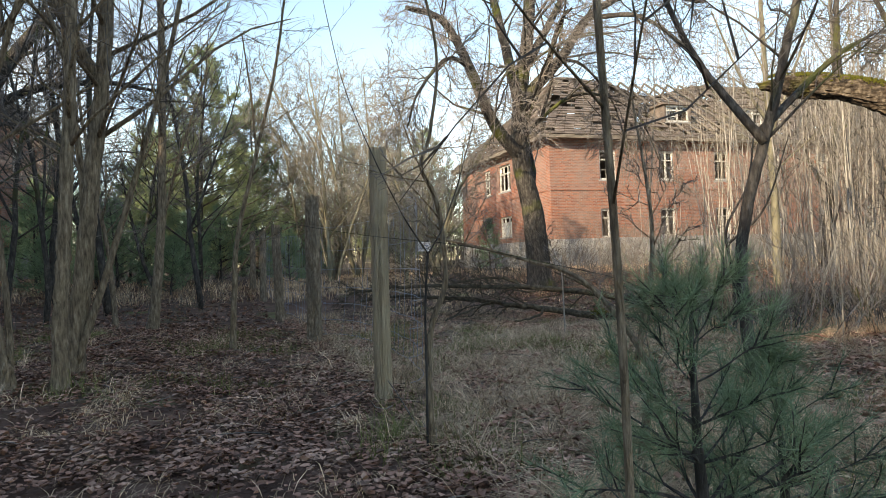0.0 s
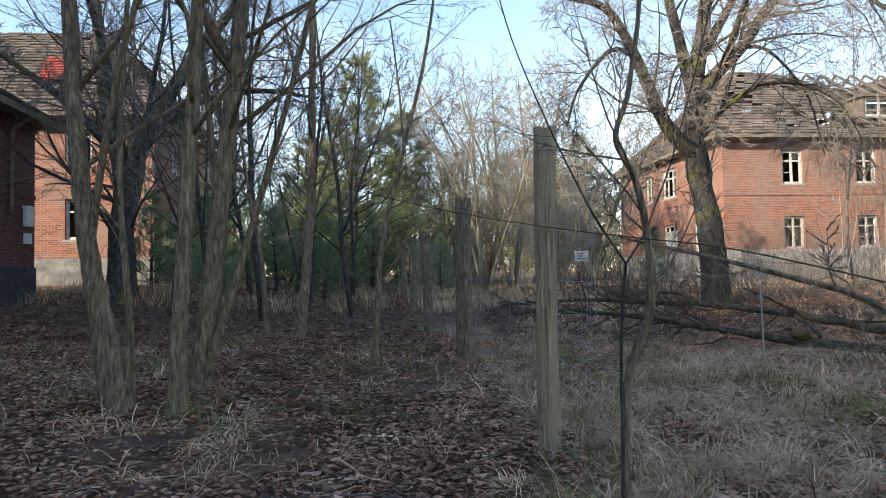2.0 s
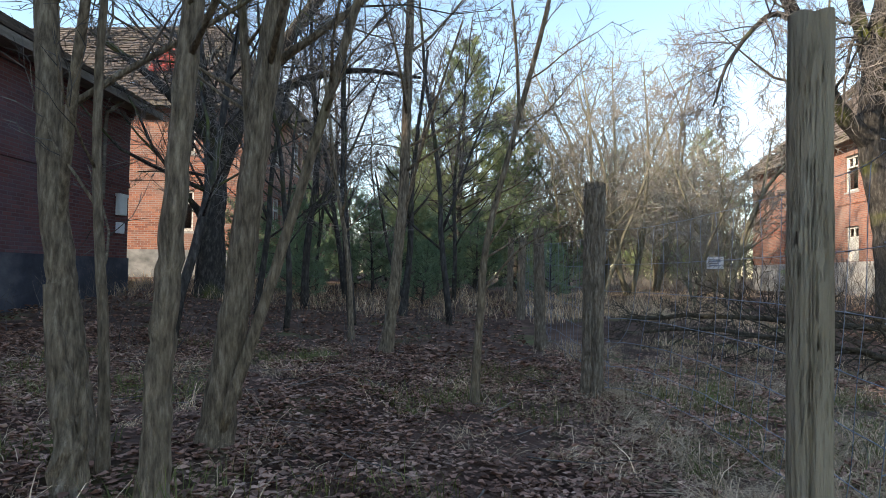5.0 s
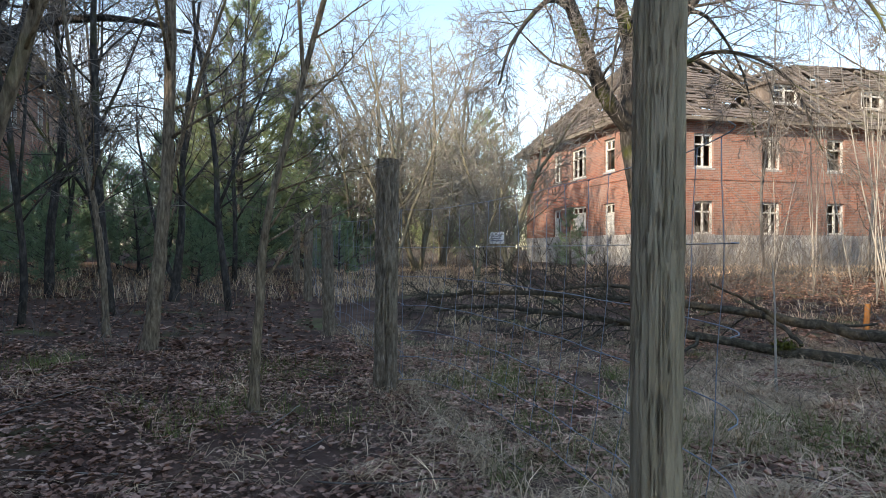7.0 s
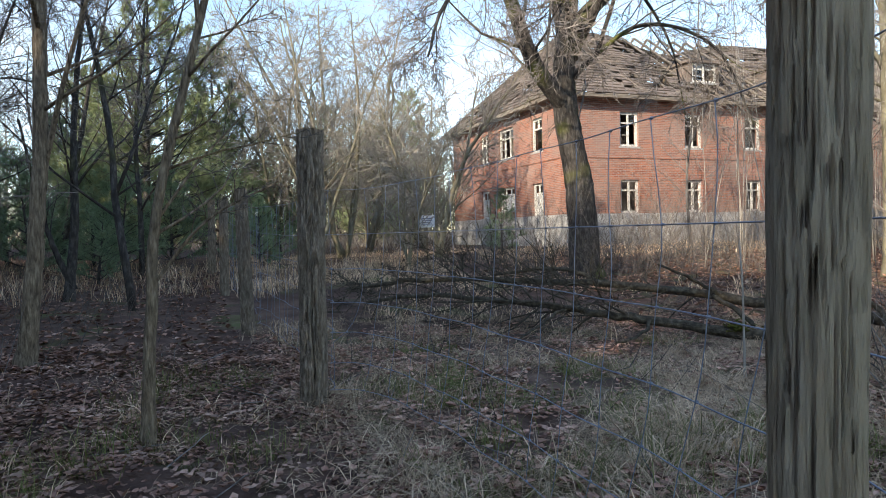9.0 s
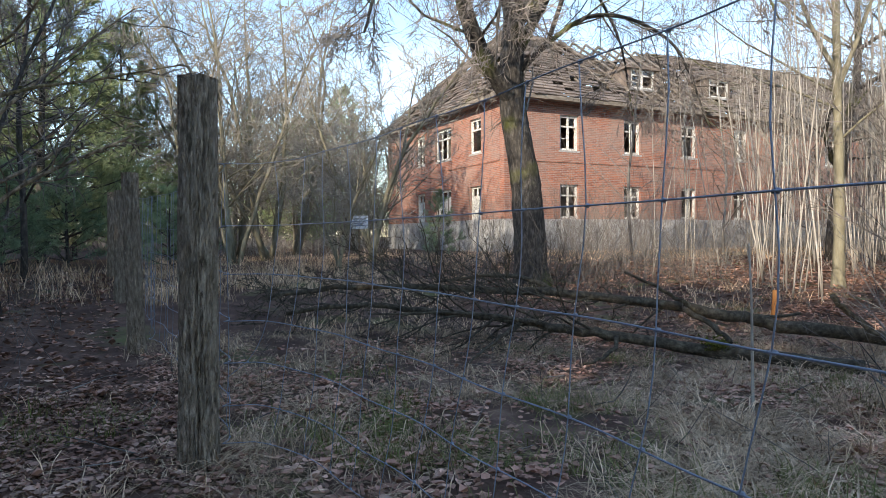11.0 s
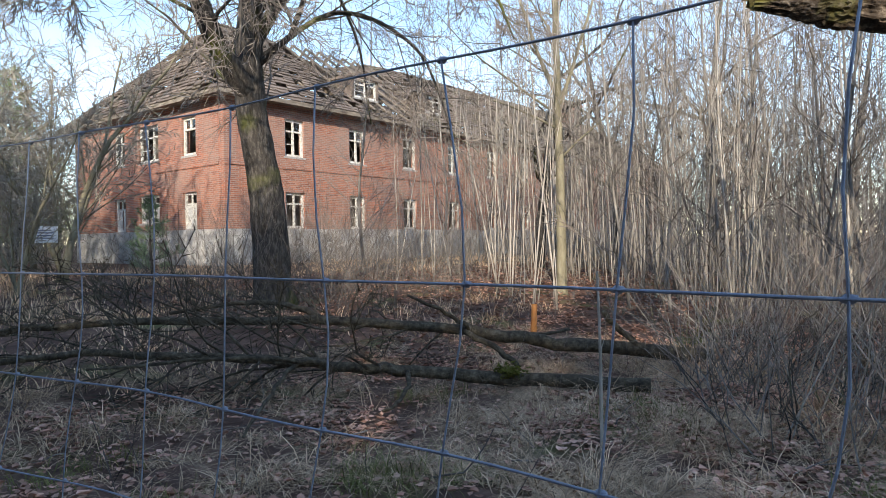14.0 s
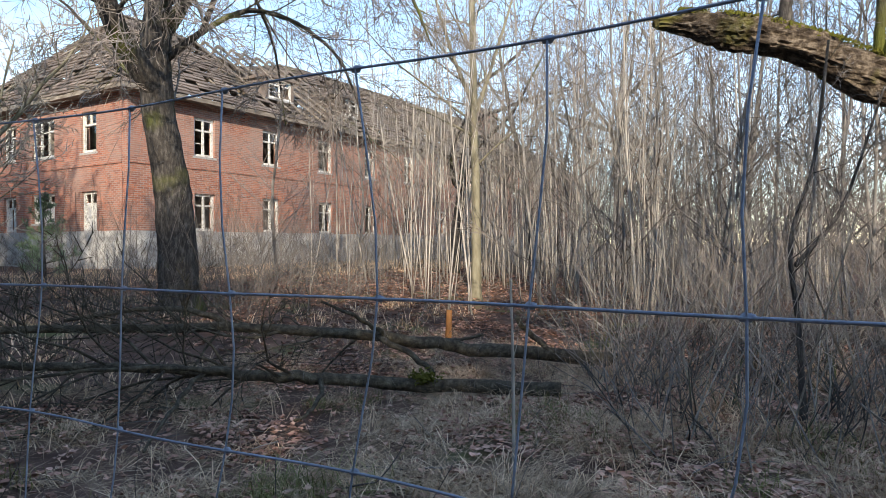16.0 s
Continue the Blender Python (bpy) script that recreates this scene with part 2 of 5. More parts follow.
def boxes(name, items, mat, parent=None, label=""):
    v, f = [], []
    for b in items:
        box_data(*b, v, f)
    return mesh_object(name, v, f, mat, parent, label)


def tube_data(polys, sides, verts, faces, rng=None, rough=0.0, furrow=0.0):
    """Tapered tubes along polylines: each poly is (points, radii)."""
    ca = [(math.cos(2 * math.pi * i / sides), math.sin(2 * math.pi * i / sides)) for i in range(sides)]
    for pts, radii in polys:
        k0, n = len(verts), len(pts)
        for i, p in enumerate(pts):
            t = (pts[min(i + 1, n - 1)] - pts[max(i - 1, 0)]).normalized()
            u = t.orthogonal().normalized() if i == 0 else (u - t * u.dot(t)).normalized()
            w = t.cross(u)
            for c, s_ in ca:
                r = radii[i] * (1 + rough * (rng.random() - 0.5)) if rough else radii[i]
                if furrow:
                    n1 = noise.noise(Vector((c * 3.1, s_ * 3.1, p.z * 2.4 + k0)))
                    n2 = noise.noise(Vector((c * 7.0, s_ * 7.0, p.z * 5.0 + k0)))
                    lump = noise.noise(Vector((c * 1.2, s_ * 1.2, p.z * 1.3 + k0)))
                    r *= 1.04 + furrow * (0.8 * lump + 0.5 * n2 - 1.1 * max(0, 1 - abs(n1) / 0.16)) + 0.35 * math.exp(-max(0, p.z) * 7)
                verts.append((p.x + (u.x * c + w.x * s_) * r, p.y + (u.y * c + w.y * s_) * r, p.z + (u.z * c + w.z * s_) * r))
        for i in range(n - 1):
            a, b = k0 + i * sides, k0 + (i + 1) * sides
            for j in range(sides):
                j2 = (j + 1) % sides
                faces.append((a + j, a + j2, b + j2, b + j))
        if sides > 3:
            faces.append(tuple(k0 + j for j in reversed(range(sides))))
            faces.append(tuple(k0 + (n - 1) * sides + j for j in range(sides)))


def tubes(name, polys, sides, mat, parent=None, label="", rng=None, rough=0.0, furrow=0.0):
    v, f = [], []
    tube_data(polys, sides, v, f, rng, rough, furrow)
    return mesh_object(name, v, f, mat, parent, label, smooth=sides > 3)


def empty(name, m, label, category, group="", kind=""):
    ob = new(name)
    ob.matrix_world = m
    return tagged(ob, label, category, group, kind)


def sstep(a, b, x):
    t = min(1, max(0, (x - a) / (b - a)))
    return t * t * (3 - 2 * t)


def terrain(x, y):
    z = 0.62 * sstep(12, 29, y) + 0.22 * sstep(2.4, 0.2, x) * sstep(3, 6, y) * (1 - 0.7 * sstep(9, 18, y))
    z += 0.35 * sstep(0, -6, x) * sstep(8, 18, y)
    z -= 0.22 * math.exp(-((x - 9.3) ** 2 / 14 + (y - 12.6) ** 2 / 9))
    return z


def on_ground(x, y, d=0.0):
    return Vector((x, y, terrain(x, y) + d))


# ---- branching growth ----
def rand_perp(rng, t):
    u = t.orthogonal().normalized()
    return (Matrix.Rotation(rng.random() * 2 * math.pi, 3, t) @ u).normalized()


def shoot(rng, p, d, length, r, n, wander, lift, tip=0.25):
    pts, radii = [p.copy()], [r]
    d = d.normalized()
    for i in range(n):
        d = (d + Vector((rng.gauss(0, wander), rng.gauss(0, wander), rng.gauss(0, wander) + lift))).normalized()
        pts.append(pts[-1] + d * (length / n))
        radii.append(r * (1 - (1 - tip) * (i + 1) / n))
    return pts, radii


def at_fraction(poly, f):
    pts, radii = poly
    q = f * (len(pts) - 1)
    i = min(int(q), len(pts) - 2)
    q -= i
    return pts[i].lerp(pts[i + 1], q), (pts[i + 1] - pts[i]).normalized(), radii[i] * (1 - q) + radii[i + 1] * q


def ramify(rng, poly, length, levels, out, level=0, fine=0.0035):
    """Side shoots of a branch, level by level: each level is (count, start, length ratio, angle, wander, lift)."""
    if level >= len(levels):
        return
    count, start, ratio, angle, wander, lift = levels[level]
    count = max(1, round(count * rng.uniform(0.75, 1.25)))
    for i in range(count):
        f = start + (1 - start) * (i + rng.random()) / count
        p, t, r = at_fraction(poly, min(f, 0.995))
        side = rand_perp(rng, t)
        a = radians(angle * rng.uniform(0.65, 1.3))
        d = t * math.cos(a) + side * math.sin(a)
        ln = length * ratio * rng.uniform(0.6, 1.25) * (1.15 - 0.6 * f)
        child = shoot(rng, p, d, ln, max(fine, min(r * 0.42, r * 0.14 + ln * 0.0062)), 5 if level == 0 else (3 if level == 1 else 2), wander, lift)
        out[min(level, len(out) - 1)].append(child)
        ramify(rng, child, ln, levels, out, level + 1, fine)


def bare_tree(name, m, seed, stems, levels, mats, label, category="tree", group="", sides=(9, 5, 3), kind="", split=False, fine=0.0035):
    """A leafless tree: stems and limbs as given or grown, then boughs and twigs grown on them."""
    rng = random.Random(seed)
    tree = empty(name, m, label, category, group, kind)
    out = [[], []]
    for pts, radii in stems:
        ramify(rng, (pts, radii), sum((b - a).length for a, b in zip(pts, pts[1:])), levels, out, 0, fine)
    for st in stems:
        tubes("trunk" if st is stems[0] else "stem", [st], sides[0], mats[0], tree, "", rng, 0.0 if split else 0.12, 0.09 if split else 0.0)
    if split:
        for b in out[0]:
            tubes("branch", [b], sides[1], mats[1], tree)
    elif out[0]:
        tagged(tubes("branchwork", out[0], sides[1], mats[1], tree), kind="stuff")
    if out[1]:
        tagged(tubes("crown", out[1], sides[2], mats[2], tree), kind="stuff")
    return tree


def smooth_line(points, n, r0, r1, rng=None, wob=0.0):
    """A curve through a few points, with a tapering radius."""
    p = [Vector(q) for q in points]
    p = [p[0] * 2 - p[1]] + p + [p[-1] * 2 - p[-2]]
    pts = []
    spans = len(p) - 3
    for k in range(n + 1):
        q = k / n * spans
        i = min(int(q), spans - 1)
        t = q - i
        a, b, c, d = p[i:i + 4]
        v = 0.5 * ((2 * b) + (c - a) * t + (2 * a - 5 * b + 4 * c - d) * t * t + (3 * b - a - 3 * c + d) * t ** 3)
        if rng and 0 < k:
            v += Vector((rng.gauss(0, wob), rng.gauss(0, wob), rng.gauss(0, wob)))
        pts.append(v)
    return pts, [r0 + (r1 - r0) * k / n for k in range(n + 1)]


# ---- ground ----
def axis(lo, hi, step, far):
    a = list(np.arange(lo, hi + step / 2, step))
    out, d = [], step
    x = hi
    while x < far:
        d *= 1.45
        x += d
        out.append(x)
    x, d, left = lo, step, []
    while x > -far:
        d *= 1.45
        x -= d
        left.append(x)
    return left[::-1] + a + out


gx, gy = axis(-9, 21, 0.2, 900), axis(-3, 24, 0.2, 900)
gv, gf = [], []
for j, y in enumerate(gy):
    for i, x in enumerate(gx):
        near = 1 if -9 <= x <= 21 and -3 <= y <= 24 else 0
        z = terrain(x, y) + near * (0.05 * noise.noise(Vector((x * 0.7, y * 0.7, 3))) + 0.055 * noise.noise(Vector((x * 2.3, y * 2.3, 9))))
        gv.append((x, y, z - 0.02))
w = len(gx)
gf = [(j * w + i, j * w + i + 1, (j + 1) * w + i + 1, (j + 1) * w + i) for j in range(len(gy) - 1) for i in range(w - 1)]
tagged(mesh_object("ground", gv, gf, M_GROUND, smooth=True), "dark woodland soil under leaf litter and moss", "ground", kind="structure")


# ---- houses ----
def wall_mesh(length, height, thick, openings, z0=0.0):
    """An upright wall along +x, its outer face at y = 0, with openings (x0, z0, x1, z1) right through it."""
    xs = sorted({0.0, length, *[q for o in openings for q in (o[0], o[2])]})
    zs = sorted({z0, height, *[q for o in openings for q in (o[1], o[3])]})
    solid = {}
    for i in range(len(xs) - 1):
        for j in range(len(zs) - 1):
            cx, cz = (xs[i] + xs[i + 1]) / 2, (zs[j] + zs[j + 1]) / 2
            solid[i, j] = not any(o[0] < cx < o[2] and o[1] < cz < o[3] for o in openings)
    v, f = [], []

    def quad(*ps):
        k = len(v)
        v.extend(ps)
        f.append((k, k + 1, k + 2, k + 3))
    for (i, j), s_ in solid.items():
        if not s_:
            continue
        a, b, c, d = xs[i], xs[i + 1], zs[j], zs[j + 1]
        quad((a, 0, c), (b, 0, c), (b, 0, d), (a, 0, d))
        quad((b, thick, c), (a, thick, c), (a, thick, d), (b, thick, d))
        if not solid.get((i - 1, j), False):
            quad((a, thick, c), (a, 0, c), (a, 0, d), (a, thick, d))
        if not solid.get((i + 1, j), False):
            quad((b, 0, c), (b, thick, c), (b, thick, d), (b, 0, d))
        if not solid.get((i, j - 1), False):
            quad((a, thick, c), (b, thick, c), (b, 0, c), (a, 0, c))
        if not solid.get((i, j + 1), False):
            quad((a, 0, d), (b, 0, d), (b, thick, d), (a, thick, d))
    return v, f


def add_window(house, m, w, h, rng, wide=False, boarded=False):
    """A casement with transom and sashes; m puts its lower left outer corner in the wall's plane."""
    t, d0, d1 = 0.10, 0.02, 0.10
    tr = h * 0.66
    v, f = wall_mesh(w, h, d1 - d0, [(t, t, w - t, h - t)])
    win = mesh_object("window", [(x, y + d0, z) for x, y, z in v], f, M_FRAME, house)
    win.matrix_local = m
    boxes("transom", [(t + 0.002, d0 - 0.01, tr, w - t - 0.002, d1 - 0.01, tr + 0.07)], M_FRAME, win)
    for q in ([w / 2] if not wide else [w / 3, 2 * w / 3]):
        if rng.random() < 0.85:
            boxes("mullion", [(q - 0.05, d0 + 0.005, t + 0.002, q + 0.05, d1 - 0.02, tr - 0.003)], M_FRAME, win)
        boxes("mullion", [(q - 0.04, d0 + 0.005, tr + 0.073, q + 0.04, d1 - 0.02, h - t - 0.003)], M_FRAME, win)
    if rng.random() < 0.6:
        boxes("glazing_bar", [(t + 0.003, d0 + 0.012, tr * 0.5, w / 2 - 0.055, d1 - 0.03, tr * 0.5 + 0.03)], M_FRAME, win)
    boxes("sill", [(-0.08, -0.09, -0.085, w + 0.08, 0.02, -0.004)], M_SILL, win, "grey stone sill")
    edges = [0.0] + ([w / 2] if not wide else [w / 3, 2 * w / 3]) + [w]
    for a, b in zip(edges, edges[1:]):
        for lo, hi in ((t, tr), (tr + 0.07, h - t)):
            if boarded and lo == t:
                boxes("board", [(a + 0.05, 0.045, lo, b - 0.05, 0.06, hi)], M_FRAME, win, "pale boarded-up panel")
            elif rng.random() < 0.45:
                p = boxes("pane", [(a + 0.05, 0.06, lo, b - 0.05, 0.064, hi)], M_GLASS, win)
                p.visible_shadow = False
    return win


def slope_tiles(a, b, c, d, rows, cols, rng, holes, v, f, ragged=0.5):
    """Rows of tiles over the slope a-b (eave) to d-c (ridge), some slipped, tilted or gone."""
    a, b, c, d = (Vector(q) for q in (a, b, c, d))
    nrm = (b - a).cross(d - a).normalized()
    for j in range(rows):
        lo, hi = j / rows, (j + 1.25) / rows
        for i in range(cols):
            u0, u1 = i / cols, (i + 0.97) / cols
            um = (u0 + u1) / 2
            if holes(um, lo) > rng.random():
                continue
            lift = 0.02 + 0.03 * rng.random()
            slip = -0.35 / rows * (rng.random() ** 6) * ragged * 3
            ps = []
            for u, q, h in ((u0, lo + slip, 0.055), (u1, lo + slip, 0.055), (u1, min(hi + slip, 1), 0.0), (u0, min(hi + slip, 1), 0.0)):
                left, right = a.lerp(d, q), b.lerp(c, q)
                ps.append(left.lerp(right, u) + nrm * (h + lift + rng.uniform(-0.01, 0.02) * ragged))
            k = len(v)
            v.extend([tuple(p) for p in ps] + [tuple(p - nrm * 0.03) for p in ps])
            f.extend([(k, k + 1, k + 2, k + 3), (k + 7, k + 6, k + 5, k + 4), (k + 4, k + 5, k + 1, k), (k + 5, k + 6, k + 2, k + 1), (k + 7, k + 4, k, k + 3)])


def house(name, m, L, W, plinth, eave, ridge, wins_front, wins_side, label, seed, plinth_mat, holes, sag=0.0, dormers=(), chimneys=(), brick=None):
    """A two-storey brick house on a plinth: front along +x at y = 0, end walls at x = 0 and x = L, hipped roof."""
    rng = random.Random(seed)
    h = empty(name, m, label, "house")
    th = 0.36
    M_WALL = brick or M_BRICK

    def side(length, mm, wins, part_name):
        ops = [(x, z, x + ww, z + hh) for x, z, ww, hh, *_ in wins]
        v, f = wall_mesh(length, eave, th, ops, plinth)
        ob = mesh_object(part_name, v, f, M_WALL, h)
        ob.matrix_local = mm
        v, f = [], []
        box_data(0.0, -0.05, -1.2, length, th - 0.01, plinth - 0.004, v, f)
        pl = mesh_object("plinth", v, f, plinth_mat, h, "stained pale rendered plinth")
        pl.matrix_local = mm
        cor = [(0, -0.07, eave - 0.26, length, -0.003, eave - 0.14), (0, -0.14, eave - 0.136, length, -0.003, eave - 0.01)]
        co = boxes("cornice", cor, M_WALL, h)
        co.matrix_local = mm
        bd = boxes("string_course", [(0, -0.03, (plinth + eave) / 2 - 0.12, length, -0.003, (plinth + eave) / 2)], M_WALL, h)
        bd.matrix_local = mm
        for x, z, ww, hh, *opt in wins:
            add_window(h, mm @ pose(x, 0.08, z), ww, hh, rng, wide=ww > 1.6, boarded=bool(opt))
    side(L, Matrix(), wins_front, "wall")
    side(W - 0.74, pose(0, W - 0.37, 0, 0, 0, -90), wins_side, "wall")
    mirror = [(W - 0.74 - x - ww, z, ww, hh) for x, z, ww, hh, *_ in wins_side]
    side(W - 0.74, pose(L, 0.37, 0, 0, 0, 90), mirror, "wall")
    side(L, pose(L, W, 0, 0, 0, 180), [], "wall")
    boxes("attic_floor", [(0.37, 0.37, eave - 0.3, L - 0.37, W - 0.37, eave - 0.1)], M_RAFTER, h)
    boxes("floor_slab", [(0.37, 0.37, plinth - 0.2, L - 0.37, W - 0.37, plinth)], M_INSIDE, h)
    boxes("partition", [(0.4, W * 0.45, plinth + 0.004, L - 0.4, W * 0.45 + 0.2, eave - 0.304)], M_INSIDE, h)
    o, hip = 0.55, W / 2 * 0.62
    e = [(-o, -o, eave), (L + o, -o, eave), (L + o, W + o, eave), (-o, W + o, eave)]
    r0, r1 = (hip, W / 2, ridge), (L - hip, W / 2, ridge)
    v, f = [], []
    slope_tiles(e[0], e[1], r1, r0, 26, round(L / 0.55), rng, holes, v, f)
    slope_tiles(e[3], e[0], r0, r0, 26, round(W / 0.55), rng, holes, v, f)
    slope_tiles(e[1], e[2], r1, r1, 26, round(W / 0.55), rng, lambda u, q: 0.02, v, f)
    slope_tiles(e[2], e[3], r0, r1, 26, round(L / 0.9), rng, lambda u, q: 0.03, v, f)
    if sag:
        v = [(x, y, z - sag * math.exp(-((x - L * 0.24) / 2.6) ** 2) * max(0, (z - eave) / (ridge - eave)) ** 0.7) for x, y, z in v]
    tagged(mesh_object("roof", v, f, M_TILE, h, "weathered clay tiles, slipped and broken in places"), kind="stuff")
    # rafters under the tiles and boards along the eaves
    rf = []
    for q in np.arange(hip, L - hip + 0.1, 0.9):
        for yy in (-o, W + o):
            rf.append(([Vector((q, yy, eave - 0.08)), Vector((q, W / 2, ridge - 0.1))], [0.07, 0.07]))
    for q in np.arange(0.3, W, 0.9):
        f_ = 1 - abs(q - W / 2) / (W / 2)
        rf.append(([Vector((-o, q, eave - 0.08)), Vector((-o + (hip + o) * f_, q, eave - 0.08 + (ridge - eave) * f_))], [0.07, 0.07]))
    tagged(tubes("roof_frame", rf, 4, M_RAFTER, h), kind="stuff")
    boxes("eaves_board", [(-o, -o - 0.03, eave - 0.14, L + o, -o, eave + 0.03), (-o - 0.03, -o, eave - 0.14, -o, W + o, eave + 0.03), (-o, -o + 0.004, eave - 0.13, L + o, -0.15, eave - 0.1), (-o + 0.004, -0.1, eave - 0.135, -0.15, W + o, eave - 0.105)], M_RAFTER, h, "rotten timber eaves board")
    for x, z, ww in dormers:
        yy = (z - eave) / (ridge - eave) * (W / 2 + o) - o
        dm = boxes("dormer", [(x - 0.15, yy, z, x, yy + 2.0, z + 0.95), (x + ww, yy, z, x + ww + 0.15, yy + 2.0, z + 0.95), (x - 0.3, yy - 0.15, z + 0.954, x + ww + 0.3, yy + 2.4, z + 1.08), (x, yy + 1.6, z, x + ww, yy + 1.7, z + 0.95)], M_TILE, h)
        wv = pose(x, yy + 0.02, z)
        add_window(h, wv, ww, 0.95, rng)
    for x, y, z0, z1, s_ in chimneys:
        boxes("chimney", [(x - s_, y - s_ * 0.7, z0, x + s_, y + s_ * 0.7, z1), (x - s_ - 0.08, y - s_ * 0.7 - 0.08, z1 - 0.35, x + s_ + 0.08, y + s_ * 0.7 + 0.08, z1 - 0.15)], M_BRICK, h, "red brick chimney stack")
    return h


# the large ruin beyond the fence
front, end = [], []
for k in range(11):
    x = 21.2 - 17.33 - 1.0 + 3.6 * k
    front += [(x, 1.42, 1.0, 1.5), (x, 4.42, 1.0, 1.55)]
for c, ww in ((33.2, 1.05), (36.5, 1.75), (39.2, 1.05)):
    x = 43.9 - 0.37 - c - ww / 2
    opt = (1,)
    end += [(x, 1.42 if ww < 1.6 else 1.75, ww, 1.5 if ww < 1.6 else 1.2, *opt), (x, 4.42, ww, 1.55)]


def ruin_holes(u, q):
    a = noise.noise(Vector((u * 9, q * 3, 2)))
    b = noise.noise(Vector((u * 30, q * 9, 7)))
    return 0.08 + max(0, a * 1.9 + b * 0.9 - 0.05) * (0.45 + 0.6 * q)


house("brick_house", pose(17.33, 30.7, 0.64), 44, 13.2, 1.40, 6.6, 11.6, front, end, "derelict two-storey red brick house with a collapsing tiled roof", 5, M_PLINTH, ruin_holes, 0.9,
      dormers=((8.0, 7.85, 1.5), (13.3, 7.85, 1.4)), chimneys=((36.5, 5.0, 8.5, 12.3, 0.9),))

# the shaded house and the long house at the other side of the path
left_front = [(16.85 - 3.4 * k, z, 0.95, hh) for k in range(5) for z, hh in ((1.92, 1.5), (4.75, 1.4))]
left_end = [(x, z, 0.95, hh) for x in (1.7, 4.4, 7.2, 9.9) for z, hh in ((1.92, 1.5), (4.75, 1.4))]
left_house = house("brick_house", pose(-26.57, 27.0, 0.75), 20.0, 13.4, 1.25, 6.5, 11.9, left_front, left_end, "empty red brick house with old tiled hip roof", 8, M_PLINTH_GREY, lambda u, q: 0.015)
annex_front = [(28 - 11.3 - 3.4 * k, z, 1.25, hh) for k in range(5) for z, hh in ((1.45, 1.4), (3.7, 1.15))]
# only the far end is seen; the near length is added to shade the foreground
annex = house("brick_house", pose(-5.84, -7.96, 0.60, 0, 0, 93), 28.0, 9.0, 0.95, 4.75, 7.9, annex_front, [], "red brick house with shade put into its brick and plinth colours", 9, M_PLINTH_SHADED, lambda u, q: 0.03, brick=M_BRICK_SHADED)
v, f = [], []
slope_tiles((15.1, 1.5, 8.03), (16.3, 1.5, 8.03), (15.4, 3.7, 9.67), (14.5, 3.7, 9.67), 9, 5, random.Random(19), lambda u, q: 0.0, v, f, 0.2)
tagged(mesh_object("tile_patch", [(x, y, z + 0.14) for x, y, z in v], f, M_RED, left_house, "newer bright red tiles patching the roof"), kind="stuff")
# things fixed to the shaded house: downpipe, meter boxes, bricked-up cellar hatch
tubes("downpipe", [smooth_line([(26.6, -0.5, 4.62), (26.6, -0.22, 4.4), (26.6, -0.09, 4.15), (26.6, -0.08, 2.3)], 16, 0.045, 0.045)], 10, M_RAFTER, annex, "rusty broken downpipe")
boxes("meter_box", [(27.35, -0.12, 2.0, 27.7, -0.003, 2.5), (27.32, -0.135, 2.46, 27.73, -0.004, 2.52)], M_SIGN, annex, "grey metal meter box")
boxes("meter_box", [(27.38, -0.09, 1.55, 27.66, -0.003, 1.82)], M_SIGN, annex, "small grey metal meter box")
boxes("cellar_hatch", [(24.6, -0.075, 0.2, 25.6, -0.052, 0.66), (24.5, -0.11, 0.12, 25.7, -0.052, 0.19)], M_SILL, annex, "pale bricked-up cellar window")


